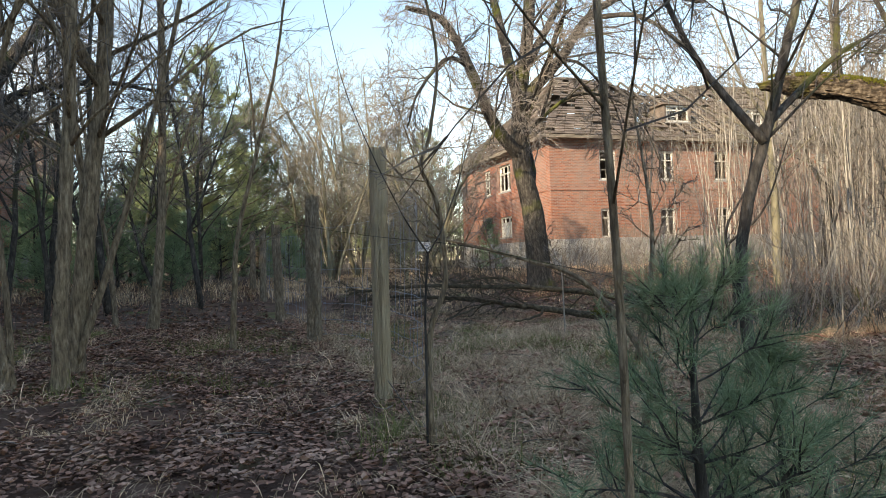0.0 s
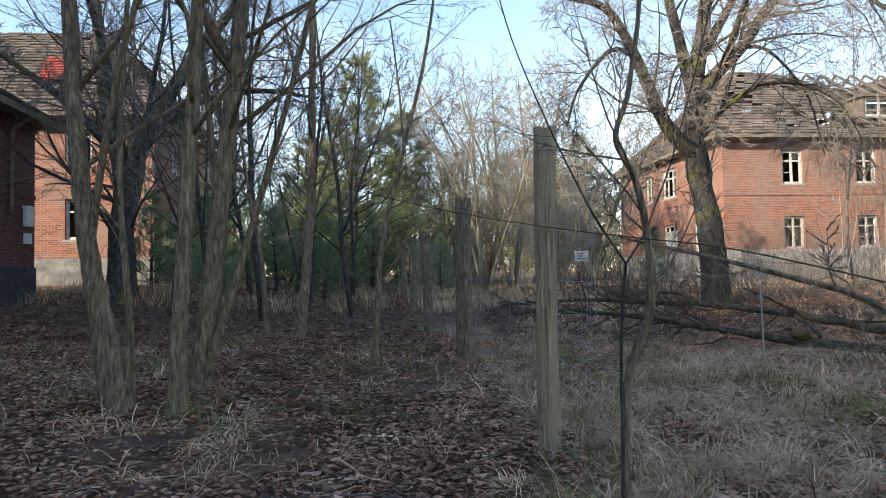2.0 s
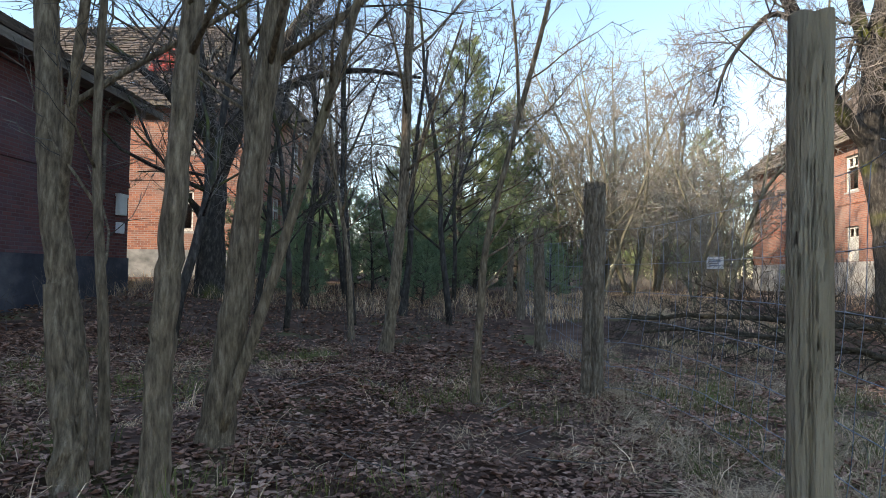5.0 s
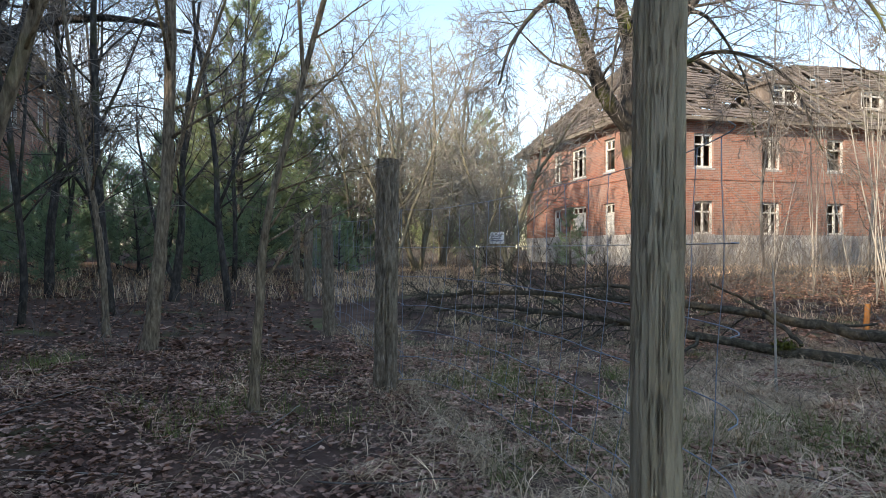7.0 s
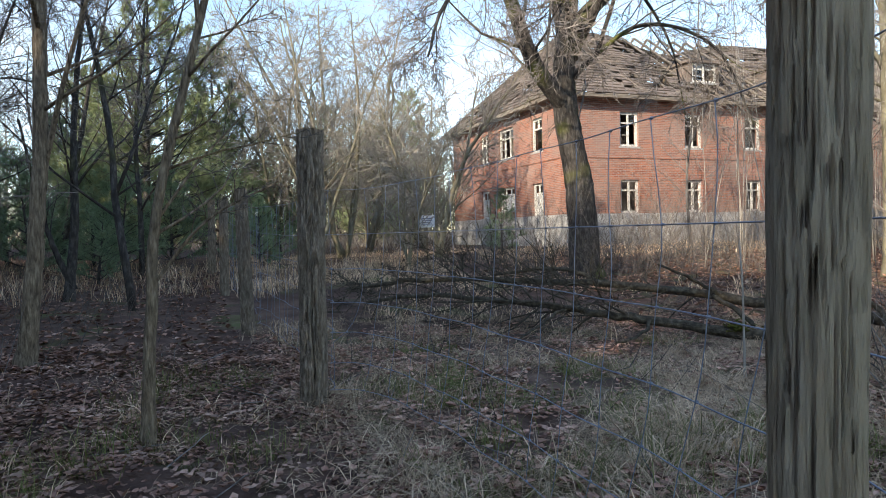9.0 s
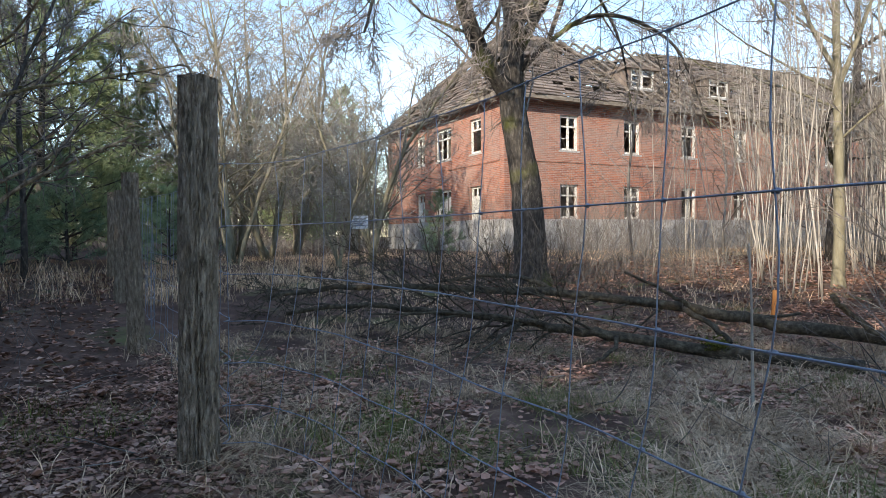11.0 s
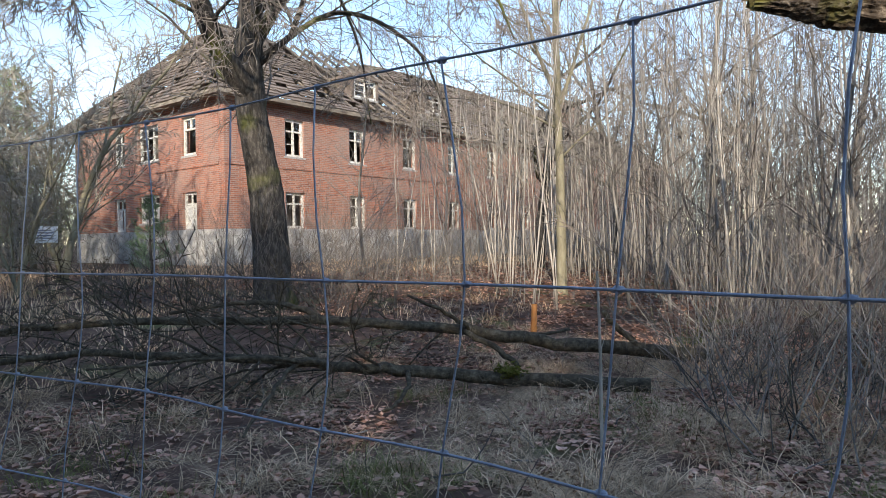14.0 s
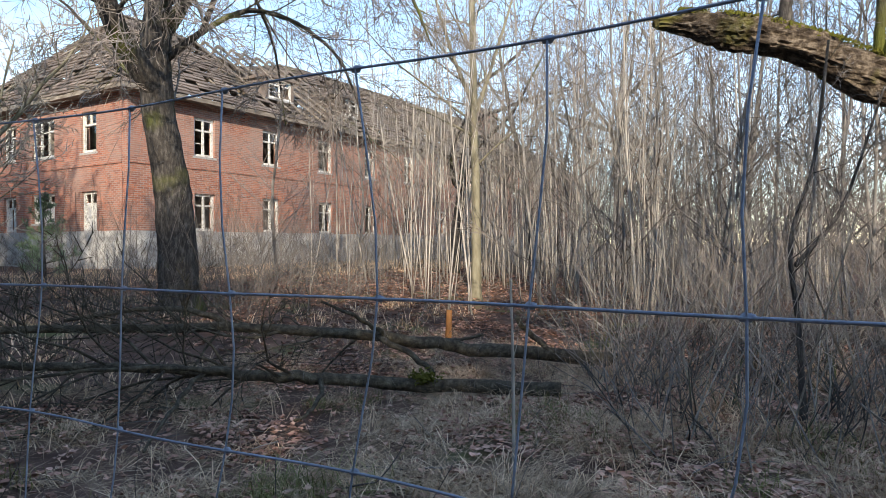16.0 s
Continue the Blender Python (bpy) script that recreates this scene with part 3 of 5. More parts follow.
# ---- fence ----
def post_mesh(mat, r, h, seed, parent):
    """A split robinia post: deep furrows along the grain, a sawn top."""
    rng = random.Random(seed)
    seg, rings = 120, 120
    v, f = [], []
    ph = [rng.random() * 6.28 for _ in range(8)]
    for j in range(rings + 1):
        z = h * j / rings
        for i in range(seg):
            a = 2 * math.pi * i / seg
            q = a + 0.22 * z + 0.10 * noise.noise(Vector((z * 2.2, seed, 0)))
            wave = noise.noise(Vector((math.cos(q) * 2.0, math.sin(q) * 2.0, z * 2.6 + seed)))
            n1 = noise.noise(Vector((math.cos(q) * 3.4, math.sin(q) * 3.4, z * 0.9 + seed)))
            n2 = noise.noise(Vector((math.cos(q) * 8.0, math.sin(q) * 8.0, z * 2.0 + seed * 2)))
            n3 = noise.noise(Vector((math.cos(q) * 17, math.sin(q) * 17, z * 5.0 + seed * 3)))
            n4 = noise.noise(Vector((math.cos(q) * 5.2, math.sin(q) * 5.2, z * 3.4 + seed * 5)))
            crack = max(0, 1 - abs(n1) / 0.06) * 0.30 + max(0, 1 - abs(n2) / 0.08) * (0.24 if mat is M_POST_BARK else 0.10) + (0.24 * max(0, 1 - abs(n4) / 0.06) + 0.09 * (n4 > 0.16) if mat is M_POST_BARK else 0.03 * (n4 > 0.25))
            big = 0.06 * math.sin(2 * a + ph[0]) + 0.04 * math.sin(3 * a + ph[1] + z)
            rad = r * (1.03 + big + 0.07 * wave - crack + 0.05 * n3 + 0.12 * math.exp(-z * 4))
            v.append((rad * math.cos(a), rad * math.sin(a), z + (0.02 * noise.noise(Vector((a, seed, 1))) if j == rings else 0) - (0.15 if j == 0 else 0)))
    for j in range(rings):
        for i in range(seg):
            i2 = (i + 1) % seg
            f.append((j * seg + i, j * seg + i2, (j + 1) * seg + i2, (j + 1) * seg + i))
    body = mesh_object("shaft", v, f, mat, parent, smooth=True)
    top = [v[rings * seg + i] for i in range(seg)]
    tv = [(x * 0.99, y * 0.99, z - 0.004) for x, y, z in top] + [(0, 0, h - 0.02)]
    mesh_object("top", tv, [(i, (i + 1) % seg, seg) for i in range(seg)], M_POST_TOP, parent, "cracked grey end grain")
    return body


def fence_post(x, y, r, h, seed, tilt=(0, 0), mat=None, label="split-log fence post with furrowed brown bark in the leaf litter"):
    p = empty("fence_post", Matrix.Translation(on_ground(x, y)) @ pose(0, 0, 0, tilt[0], tilt[1], 0), label, "fence post", "posts of the wire fence")
    post_mesh(mat or M_POST_BARK, r, h, seed, p)
    return p


POSTS = [(2.74, 0.6), (2.97, 5.93), (2.96, 10.6), (2.76, 14.9), (2.62, 19.0), (2.5, 23.2)]
fence_post(2.97, 5.93, 0.068, 2.19, 3, (0.5, 0.3), M_POST, "barkless pale grey fence post with long cracks and moss")
fence_post(2.96, 10.6, 0.104, 2.25, 14, (0, 0.4))
fence_post(2.76, 14.9, 0.085, 2.02, 21, (1, -1.5))
fence_post(2.62, 19.0, 0.085, 1.9, 33, (-1, 1.0))
fence_post(2.50, 23.2, 0.085, 1.9, 47, (0, 1.0))

WIRES = [0.13, 0.35, 0.60, 0.845, 1.12, 1.403, 1.765]


def fence_x(y, z):
    """The wire mesh hangs slack between its posts and bellies outward."""
    for (xa, ya), (xb, yb) in zip(POSTS, POSTS[1:]):
        if ya <= y <= yb:
            t = (y - ya) / (yb - ya)
            belly = {5.93: 0.50}.get(ya, 0.12)
            return xa + (xb - xa) * t + 0.13 + belly * (4 * t * (1 - t)) ** 0.33 + 0.012 * math.sin(7 * y + 3 * z)
    return xb + 0.13


def fence_z(y, z):
    for (xa, ya), (xb, yb) in zip(POSTS, POSTS[1:]):
        if ya <= y <= yb:
            t = (y - ya) / (yb - ya)
            break
    return terrain(2.9, y) + z


wire_fence = empty("wire_fence", pose(3.0, 8.0, 0), "slack galvanised knotted wire mesh fence between log posts", "fence")
shift = Vector((3.0, 8.0, 0))
for z in WIRES:
    pts = [Vector((fence_x(y, z), y, fence_z(y, z))) - shift for y in np.arange(5.95, 23.15, 0.05)]
    tubes("line_wire", [(pts, [0.0024] * len(pts))], 6, M_WIRE, wire_fence)
knots_v, knots_f = [], []
for k in range(-19, 75):
    y0 = 8.158 + 0.2825 * k
    if not 5.99 < y0 < 22.9:
        continue
    pts = []
    for z0, z1 in zip(WIRES, WIRES[1:]):
        for q in (0, 0.33, 0.66):
            z = z0 + (z1 - z0) * q
            y = y0 + 0.22 * max(0, 1.37 - z) ** 1.4 + 0.02 * math.sin(2.2 * z + k) + 0.012 * math.sin(9 * z + k * 2)
            pts.append(Vector((fence_x(y, z), y, fence_z(y, z))) - shift)
    z = WIRES[-1]
    y = y0 + 0.02 * math.sin(2.2 * z + k) + 0.012 * math.sin(9 * z + k * 2)
    pts.append(Vector((fence_x(y, z), y, fence_z(y, z))) - shift)
    tubes("stay_wire", [(pts, [0.0019] * len(pts))], 5, M_WIRE, wire_fence)
    if 6.5 < y0 < 12:
        kn = []
        for i in range(0, len(pts), 3):
            p = pts[i]
            kn.append(([p + Vector((0.003, -0.009, 0.002)), p + Vector((0.004, -0.003, 0.0)), p + Vector((0.004, 0.003, 0)), p + Vector((0.003, 0.009, -0.002))], [0.003, 0.0062, 0.0062, 0.003]))
        tube_data(kn, 6, knots_v, knots_f)
tagged(mesh_object("knotwork", knots_v, knots_f, M_WIRE, wire_fence, smooth=True), kind="stuff")

# ---- trees along the path ----
L_SMALL = [(11, 0.42, 0.34, 50, 0.10, 0.04), (8, 0.2, 0.45, 45, 0.16, 0.02), (6, 0.2, 0.5, 42, 0.2, 0.0)]
L_SAPLING = [(11, 0.3, 0.24, 48, 0.10, 0.06), (6, 0.2, 0.45, 42, 0.15, 0.03), (3, 0.2, 0.5, 42, 0.2, 0.0)]
L_BIG = [(12, 0.3, 0.42, 55, 0.14, 0.03), (9, 0.2, 0.48, 48, 0.18, 0.0), (8, 0.15, 0.5, 42, 0.22, -0.02)]
MB = (M_BARK, M_BARK, M_TWIG)
MD = (M_BARK_DARK, M_BARK_DARK, M_TWIG)
MP = (M_BARK_PALE, M_TWIG_PALE, M_TWIG_PALE)
MG = (M_BARK_GOLD, M_BARK_GOLD, M_TWIG_PALE)


def local_line(base, points, n, r0, r1, seed, wob=0.012):
    b = Vector(base)
    return smooth_line([Vector(p) - b for p in points], n, r0, r1, random.Random(seed), wob)


def path_tree(base, lines, seed, levels, mats, label, sides=(30, 5, 3), category="tree", group="", fine=0.0035):
    """lines: (points in the world, first and last radius)."""
    b = on_ground(*base)
    stems = []
    for i, (pts, r0, r1) in enumerate(lines):
        ps = [Vector(p) for p in pts]
        if i == 0:
            ps[0] = b - Vector((0, 0, 0.08))
        stems.append(local_line(b, ps, 70 if i == 0 else 30, r0, r1, seed + i, 0.004 * min(1, (r0 / 0.06) ** 2)))
    return bare_tree("tree", Matrix.Translation(b), seed, stems, levels, mats, label, category, group, sides, "", True, fine)


path_tree((-0.25, 7.00), [([(0, 0, 0), (-0.37, 7.00, 0.9), (-0.51, 7.00, 1.9), (-0.65, 7.10, 3.4), (-0.80, 7.30, 6.0), (-0.65, 7.60, 8.6)], 0.086, 0.04), ([(-0.45, 7.00, 1.4), (-0.15, 6.70, 2.6), (0.35, 6.40, 4.2), (0.65, 6.30, 6)], 0.03, 0.012)], 101, L_SMALL, MB, "leaning robinia trunk with furrowed mossy bark")
path_tree((-0.10, 6.90), [([(0, 0, 0), (-0.08, 6.85, 0.8), (-0.16, 6.85, 2.0), (-0.10, 6.85, 3.4), (0.04, 6.95, 5.0)], 0.032, 0.012)], 102, L_SAPLING, MB, "thin dark stem close to a thicker trunk")
path_tree((0.37, 6.50), [([(0, 0, 0), (0.40, 6.50, 1.0), (0.46, 6.50, 2.0), (0.52, 6.55, 3.4), (0.55, 6.70, 6.0), (0.70, 6.80, 8.2)], 0.064, 0.032)], 103, L_SMALL, MB, "straight slender trunk with furrowed grey-brown bark")
path_tree((0.27, 7.40), [([(0, 0, 0), (0.38, 7.40, 1.0), (0.50, 7.40, 2.1), (0.64, 7.45, 3.5), (0.75, 7.65, 6.0), (1.00, 7.75, 8.6)], 0.094, 0.045), ([(0.34, 7.35, 0.35), (0.62, 7.33, 1.2), (0.98, 7.30, 2.4), (1.30, 7.25, 3.6), (1.55, 7.35, 5.2)], 0.037, 0.015), ([(0.36, 7.50, 0.5), (0.40, 7.55, 1.8), (0.28, 7.60, 3.2), (0.10, 7.65, 5.5)], 0.04, 0.018), ([(0.60, 7.45, 3.0), (0.25, 7.25, 3.7), (-0.30, 7.15, 4.6), (-0.80, 7.05, 5.4)], 0.05, 0.02)], 104, L_SMALL, MB, "many-stemmed robinia with deeply furrowed bark")
path_tree((0.45, 12.9), [([(0, 0, 0), (0.55, 12.9, 1.0), (0.66, 12.9, 2.4), (0.70, 12.9, 4.2), (0.72, 13.0, 7.0), (0.6, 13.1, 9.0)], 0.088, 0.04), ([(0.70, 12.9, 2.2), (1.0, 12.6, 3.2), (1.5, 12.2, 4.6)], 0.03, 0.012)], 105, L_SMALL, MB, "slim straight trunk with smooth grey bark")
path_tree((1.75, 9.85), [([(0, 0, 0), (1.80, 9.85, 0.9), (1.86, 9.85, 1.6), (2.10, 9.85, 2.6), (2.42, 9.85, 3.9), (2.6, 9.9, 5.0)], 0.042, 0.014), ([(2.15, 9.85, 2.75), (2.1, 9.8, 3.5), (2.0, 9.8, 4.4)], 0.018, 0.008), ([(1.82, 9.85, 1.1), (2.15, 9.7, 1.5), (2.6, 9.6, 1.75)], 0.012, 0.005)], 106, L_SAPLING, MB, "crooked young sapling with pale bark beside the fence")
path_tree((2.92, 4.28), [([(0, 0, 0), (2.90, 4.28, 0.35), (2.93, 4.28, 0.775), (3.03, 4.28, 1.05), (3.025, 4.3, 1.41), (2.98, 4.3, 1.625), (2.91, 4.32, 1.8), (2.99, 4.35, 2.05), (3.06, 4.4, 2.6), (2.9, 4.45, 3.4)], 0.021, 0.008)], 107, L_SAPLING, MB, "crooked young sapling with smooth tan bark beside a fence post")
path_tree((2.86, 4.22), [([(0, 0, 0), (2.87, 4.22, 0.45), (2.885, 4.25, 0.9), (2.915, 4.25, 1.25)], 0.0075, 0.0065), ([(2.915, 4.25, 1.24), (2.785, 4.25, 1.44), (2.71, 4.25, 1.585), (2.585, 4.25, 1.85), (2.42, 4.28, 2.3), (2.3, 4.3, 2.9)], 0.0055, 0.002), ([(2.915, 4.25, 1.24), (3.0, 4.25, 1.37), (3.05, 4.25, 1.485), (3.155, 4.25, 1.76), (3.32, 4.22, 2.4), (3.4, 4.2, 3.0)], 0.0055, 0.002)], 115, [(5, 0.35, 0.26, 50, 0.12, 0.05), (3, 0.2, 0.4, 45, 0.15, 0.03)], MD, "thin dark forked shoot close to a tan sapling", (10, 4, 3), "sapling", fine=0.0018)
path_tree((3.98, 3.15), [([(0, 0, 0), (3.97, 3.12, 0.45), (3.85, 3.02, 0.86), (3.5, 2.93, 1.06), (3.03, 2.9, 1.175), (2.67, 2.9, 1.256), (2.45, 2.9, 1.284), (2.25, 2.9, 1.31), (2.03, 2.91, 1.348), (1.82, 2.94, 1.40)], 0.0030, 0.0007)], 116, [(4, 0.3, 0.07, 50, 0.12, 0.05)], MD, "thin dark whip of a shrub arching across the path", (8, 4, 3), "sapling", fine=0.0009)
path_tree((3.85, 3.45), [([(0, 0, 0), (3.92, 3.45, 0.35), (3.98, 3.5, 0.55), (3.75, 3.75, 1.02), (3.4, 4.0, 1.2), (2.95, 4.4, 1.36)], 0.026, 0.006), ([(3.9, 3.5, 0.6), (4.1, 3.6, 1.3), (4.2, 3.9, 2.2)], 0.018, 0.006)], 108, L_SAPLING, MB, "bent bare sapling leaning over the grass")
path_tree((2.68, 1.72), [([(0, 0, 0), (2.67, 1.72, 1.0), (2.63, 1.72, 2.0), (2.63, 1.77, 3.4), (2.53, 1.77, 4.6)], 0.0115, 0.008)], 109, L_SAPLING, MB, "thin brown upright sapling")
path_tree((6.0, 4.9), [([(0, 0, 0), (5.9, 4.9, 1.2), (6.2, 4.8, 2.4), (6.5, 4.7, 3.6), (6.9, 4.6, 5.2)], 0.055, 0.025), ([(6.1, 4.8, 2.1), (5.7, 5.2, 3.0), (5.3, 5.4, 4.2)], 0.04, 0.015), ([(6.1, 4.85, 2.2), (7.0, 4.9, 2.9), (7.9, 5.2, 3.3)], 0.035, 0.012)], 110, L_SMALL, MD, "young mossy tree with forking limbs")
path_tree((-0.36, 14.5), [([(0, 0, 0), (-0.45, 14.5, 1.5), (-0.7, 14.5, 3.0), (-1.0, 14.6, 5.2)], 0.05, 0.02)], 111, L_SMALL, MB, "thin leaning grey trunk")
path_tree((-0.1, 19.0), [([(0, 0, 0), (0.05, 19, 1.8), (0.1, 19, 3.6), (0.4, 19, 6.5)], 0.09, 0.03), ([(0.0, 19, 0.5), (-0.4, 19, 1.6), (-0.8, 19.1, 3.6)], 0.06, 0.02)], 112, L_SMALL, MD, "dark two-stemmed tree among young pines")
# dead broken stub
stub = empty("tree_stump", Matrix.Translation(on_ground(-0.03, 6.5)), "splintered dead trunk stub with flaking bark", "stump")
rng = random.Random(5)
sv, sf = [], []
tube_data([(smooth_line([(0, 0, -0.05), (-0.02, 0, 0.3), (-0.07, 0, 0.62), (-0.14, 0.02, 0.98)], 12, 0.075, 0.03, rng, 0.008)), (smooth_line([(0.03, 0.02, 0), (0.05, 0.03, 0.3), (0.03, 0.04, 0.55)], 6, 0.045, 0.008, rng, 0.005))], 9, sv, sf, rng, 0.5)
mesh_object("trunk", sv, sf, M_BARK, stub)

# the great old tree before the ruin
bt = (10.95, 19.1)
bb = on_ground(*bt)
bstems = [((0, 0, 0), (10.75, 19.05, 2.4), (10.35, 18.95, 4.3), (10.4, 18.9, 6.2), (10.8, 19.0, 8.4), (11.1, 19.2, 11.5)), ((10.40, 18.95, 4.2), (9.4, 18.7, 5.2), (8.5, 18.4, 6.9), (7.7, 18.2, 8.0), (6.6, 18.0, 8.2)), ((10.4, 18.9, 5.6), (9.9, 18.8, 7.6), (9.2, 18.6, 9.8), (8.4, 18.4, 11.5)),
          ((10.45, 18.9, 6.0), (11.6, 18.6, 7.2), (12.6, 18.3, 8.6), (14.2, 18.0, 9.3), (16.2, 17.6, 9.0)), ((10.6, 18.9, 7.0), (12.0, 19.2, 9.2), (13.4, 19.5, 11.5)), ((8.6, 18.4, 6.8), (7.6, 17.6, 6.7), (6.6, 17.0, 5.6), (6.2, 16.8, 4.6)), ((12.6, 18.3, 8.5), (13.6, 17.2, 8.2), (14.6, 16.4, 7.0), (15.0, 16.0, 5.8)), ((10.4, 18.9, 5.2), (10.7, 17.8, 6.6), (10.6, 16.6, 7.6), (10.4, 15.6, 7.6)), ((10.5, 18.8, 5.0), (11.8, 18.0, 6.0), (13.2, 17.2, 5.4), (13.9, 16.8, 3.6)), ((10.4, 18.8, 5.6), (9.6, 17.6, 6.4), (8.8, 16.8, 5.8), (8.4, 16.4, 4.2)), ((11.6, 18.6, 7.2), (13.0, 19.6, 7.4), (14.6, 20.4, 6.4), (15.4, 20.8, 4.6))]
brad = [(0.37, 0.12), (0.21, 0.06), (0.18, 0.05), (0.19, 0.045), (0.14, 0.045), (0.07, 0.02), (0.08, 0.02), (0.12, 0.03), (0.06, 0.015), (0.06, 0.015), (0.06, 0.015)]
path_tree(bt, [(p, *r) for p, r in zip(bstems, brad)], 201, [(14, 0.22, 0.46, 55, 0.17, 0.0), (9, 0.15, 0.55, 48, 0.2, -0.06), (9, 0.1, 0.6, 42, 0.22, -0.10)], MD, "huge old bare tree with dark mossy trunk and drooping twigs", (36, 6, 3), fine=0.0075)
# the dark forked tree by the other houses
lt = (-4.9, 19.6)
lstems = [((0, 0, 0), (-4.95, 19.6, 2.2), (-4.9, 19.6, 3.9), (-5.4, 19.6, 6.4), (-5.7, 19.7, 9.5)), ((-4.9, 19.6, 3.6), (-4.2, 19.4, 5.0), (-3.2, 19.2, 6.6), (-1.9, 19.0, 8.2), (-0.8, 18.8, 9.6)), ((-4.2, 19.4, 5.0), (-2.8, 18.9, 5.7), (-1.2, 18.6, 5.9), (0.3, 18.5, 5.7)), ((-4.95, 19.6, 4.4), (-6.2, 19.2, 5.8), (-7.6, 18.6, 6.9)), ((-4.9, 19.5, 4.0), (-4.6, 18.2, 5.6), (-4.4, 16.6, 7.0), (-4.2, 15.0, 7.8))]
path_tree(lt, [(p, *r) for p, r in zip(lstems, [(0.38, 0.10), (0.26, 0.06), (0.13, 0.03), (0.16, 0.05), (0.14, 0.04)])], 202, [(17, 0.2, 0.4, 55, 0.16, 0.02), (9, 0.15, 0.5, 48, 0.2, 0.0), (8, 0.1, 0.5, 42, 0.22, -0.02)], MD, "massive dark forked tree in front of brick houses", (36, 6, 3), fine=0.008)
# the tree with the torn limb
rt = (12.35, 6.6)
rstems = [((0, 0, 0), (12.35, 6.7, 1.8), (12.4, 6.8, 3.2), (12.8, 6.7, 5.0), (13.4, 6.4, 7.6), (13.6, 6.4, 10)), ((12.4, 6.8, 3.6), (11.9, 7.5, 4.9), (11.4, 8.3, 6.4), (10.9, 8.8, 8.2)), ((12.6, 6.8, 4.4), (13.6, 7.8, 5.8), (14.6, 9.2, 7.0), (15.4, 10.8, 7.6)), ((12.0, 7.9, 3.6), (11.6, 7.9, 4.5), (11.3, 8.1, 5.4)), ((11.98, 7.75, 3.35), (11.95, 7.65, 4.0), (11.9, 7.5, 4.9), (12.0, 7.2, 6.2)), ((11.55, 8.85, 3.85), (11.52, 8.8, 4.5), (11.5, 8.75, 5.6))]
torn_tree = path_tree(rt, [(p, *r) for p, r in zip(rstems, [(0.55, 0.15), (0.2, 0.05), (0.2, 0.05), (0.06, 0.02), (0.17, 0.08), (0.085, 0.03)])], 203, [(8, 0.25, 0.34, 60, 0.16, 0.02), (6, 0.2, 0.5, 48, 0.2, 0.0), (5, 0.1, 0.5, 42, 0.22, -0.02)], MD, "old tree with a torn mossy limb and lichened bark", (40, 6, 3), fine=0.005)
rng = random.Random(77)
limb = local_line((0, 0, 0), [(12.05, 7.7, 3.25), (11.6, 8.7, 3.75), (11.42, 9.5, 4.05), (11.3, 10.02, 4.18)], 14, 0.28, 0.18, 3, 0.0)
mv, mf = [], []
for i in range(2600):
    p, t, r = at_fraction(limb, rng.random())
    side = Vector((rng.gauss(0, 0.42), rng.gauss(0, 0.42), 1.0)).normalized()
    if noise.noise(p * 3.0) < rng.uniform(-0.5, 0.1):
        continue
    side = (side - t * side.dot(t)).normalized()
    c = p + side * (r * rng.uniform(0.97, 1.06))
    s_ = rng.uniform(0.012, 0.032)
    k = len(mv)
    for q in range(3):
        o = rand_perp(rng, side) * s_
        mv.append(tuple(c + o))
    mv.append(tuple(c + side * s_ * 1.2))
    mf += [(k, k + 1, k + 3), (k + 1, k + 2, k + 3), (k + 2, k, k + 3)]
tagged(mesh_object("moss", mv, mf, M_MOSS), "yellow-green moss cushions on the torn limb", "moss", kind="stuff")
# the torn limb itself: flaking plates, a hollow underside and a ragged end
tb = on_ground(*rt)
path = smooth_line([(12.35, 6.9, 2.9), (12.05, 7.7, 3.25), (11.6, 8.7, 3.75), (11.42, 9.5, 4.05), (11.27, 10.15, 4.2)], 90, 0.31, 0.19)
lv, lf, NS = [], [], 56
for i, (p, r) in enumerate(zip(*path)):
    q = i / 90
    t = (path[0][min(i + 1, 90)] - path[0][max(i - 1, 0)]).normalized()
    across = t.cross(Vector((0, 0, 1))).normalized()
    up = across.cross(t)
    for j in range(NS):
        a = 2 * math.pi * j / NS
        c, s_ = math.cos(a), math.sin(a)
        w = Vector((c * 1.6, s_ * 1.6, q * 9))
        plate = noise.cell(Vector((c * 3.3 + 1.3 * noise.noise(w * 2), s_ * 3.3, q * 24 + 1.5 * noise.noise(w * 2.7))))
        d = 1 + 0.16 * noise.noise(w) + 0.11 * (plate - 0.5) + 0.07 * noise.noise(w * 6)
        if s_ < -0.25:
            d *= 1 - 0.34 * sstep(-0.25, -0.8, s_) * (0.6 + 0.4 * math.sin(q * 15))
        end = sstep(0.82, 1.0, q)
        d *= 1 - 0.72 * end * (0.45 + 0.55 * abs(noise.noise(Vector((c * 4, s_ * 4, 2)))) + 0.35 * (s_ > 0))
        along = 0.30 * end * noise.noise(Vector((c * 2.6, s_ * 2.6, 7)))
        lv.append(tuple(p + across * (c * r * d) + up * (s_ * r * d) + t * along - tb))
for i in range(90):
    for j in range(NS):
        k = (j + 1) % NS
        lf.append((i * NS + j, i * NS + k, i * NS + NS + k, i * NS + NS + j))
lf.append(tuple(90 * NS + j for j in range(NS)))
mesh_object("torn_limb", lv, lf, M_BARK_TORN, torn_tree, "torn limb with flaking lichened bark")

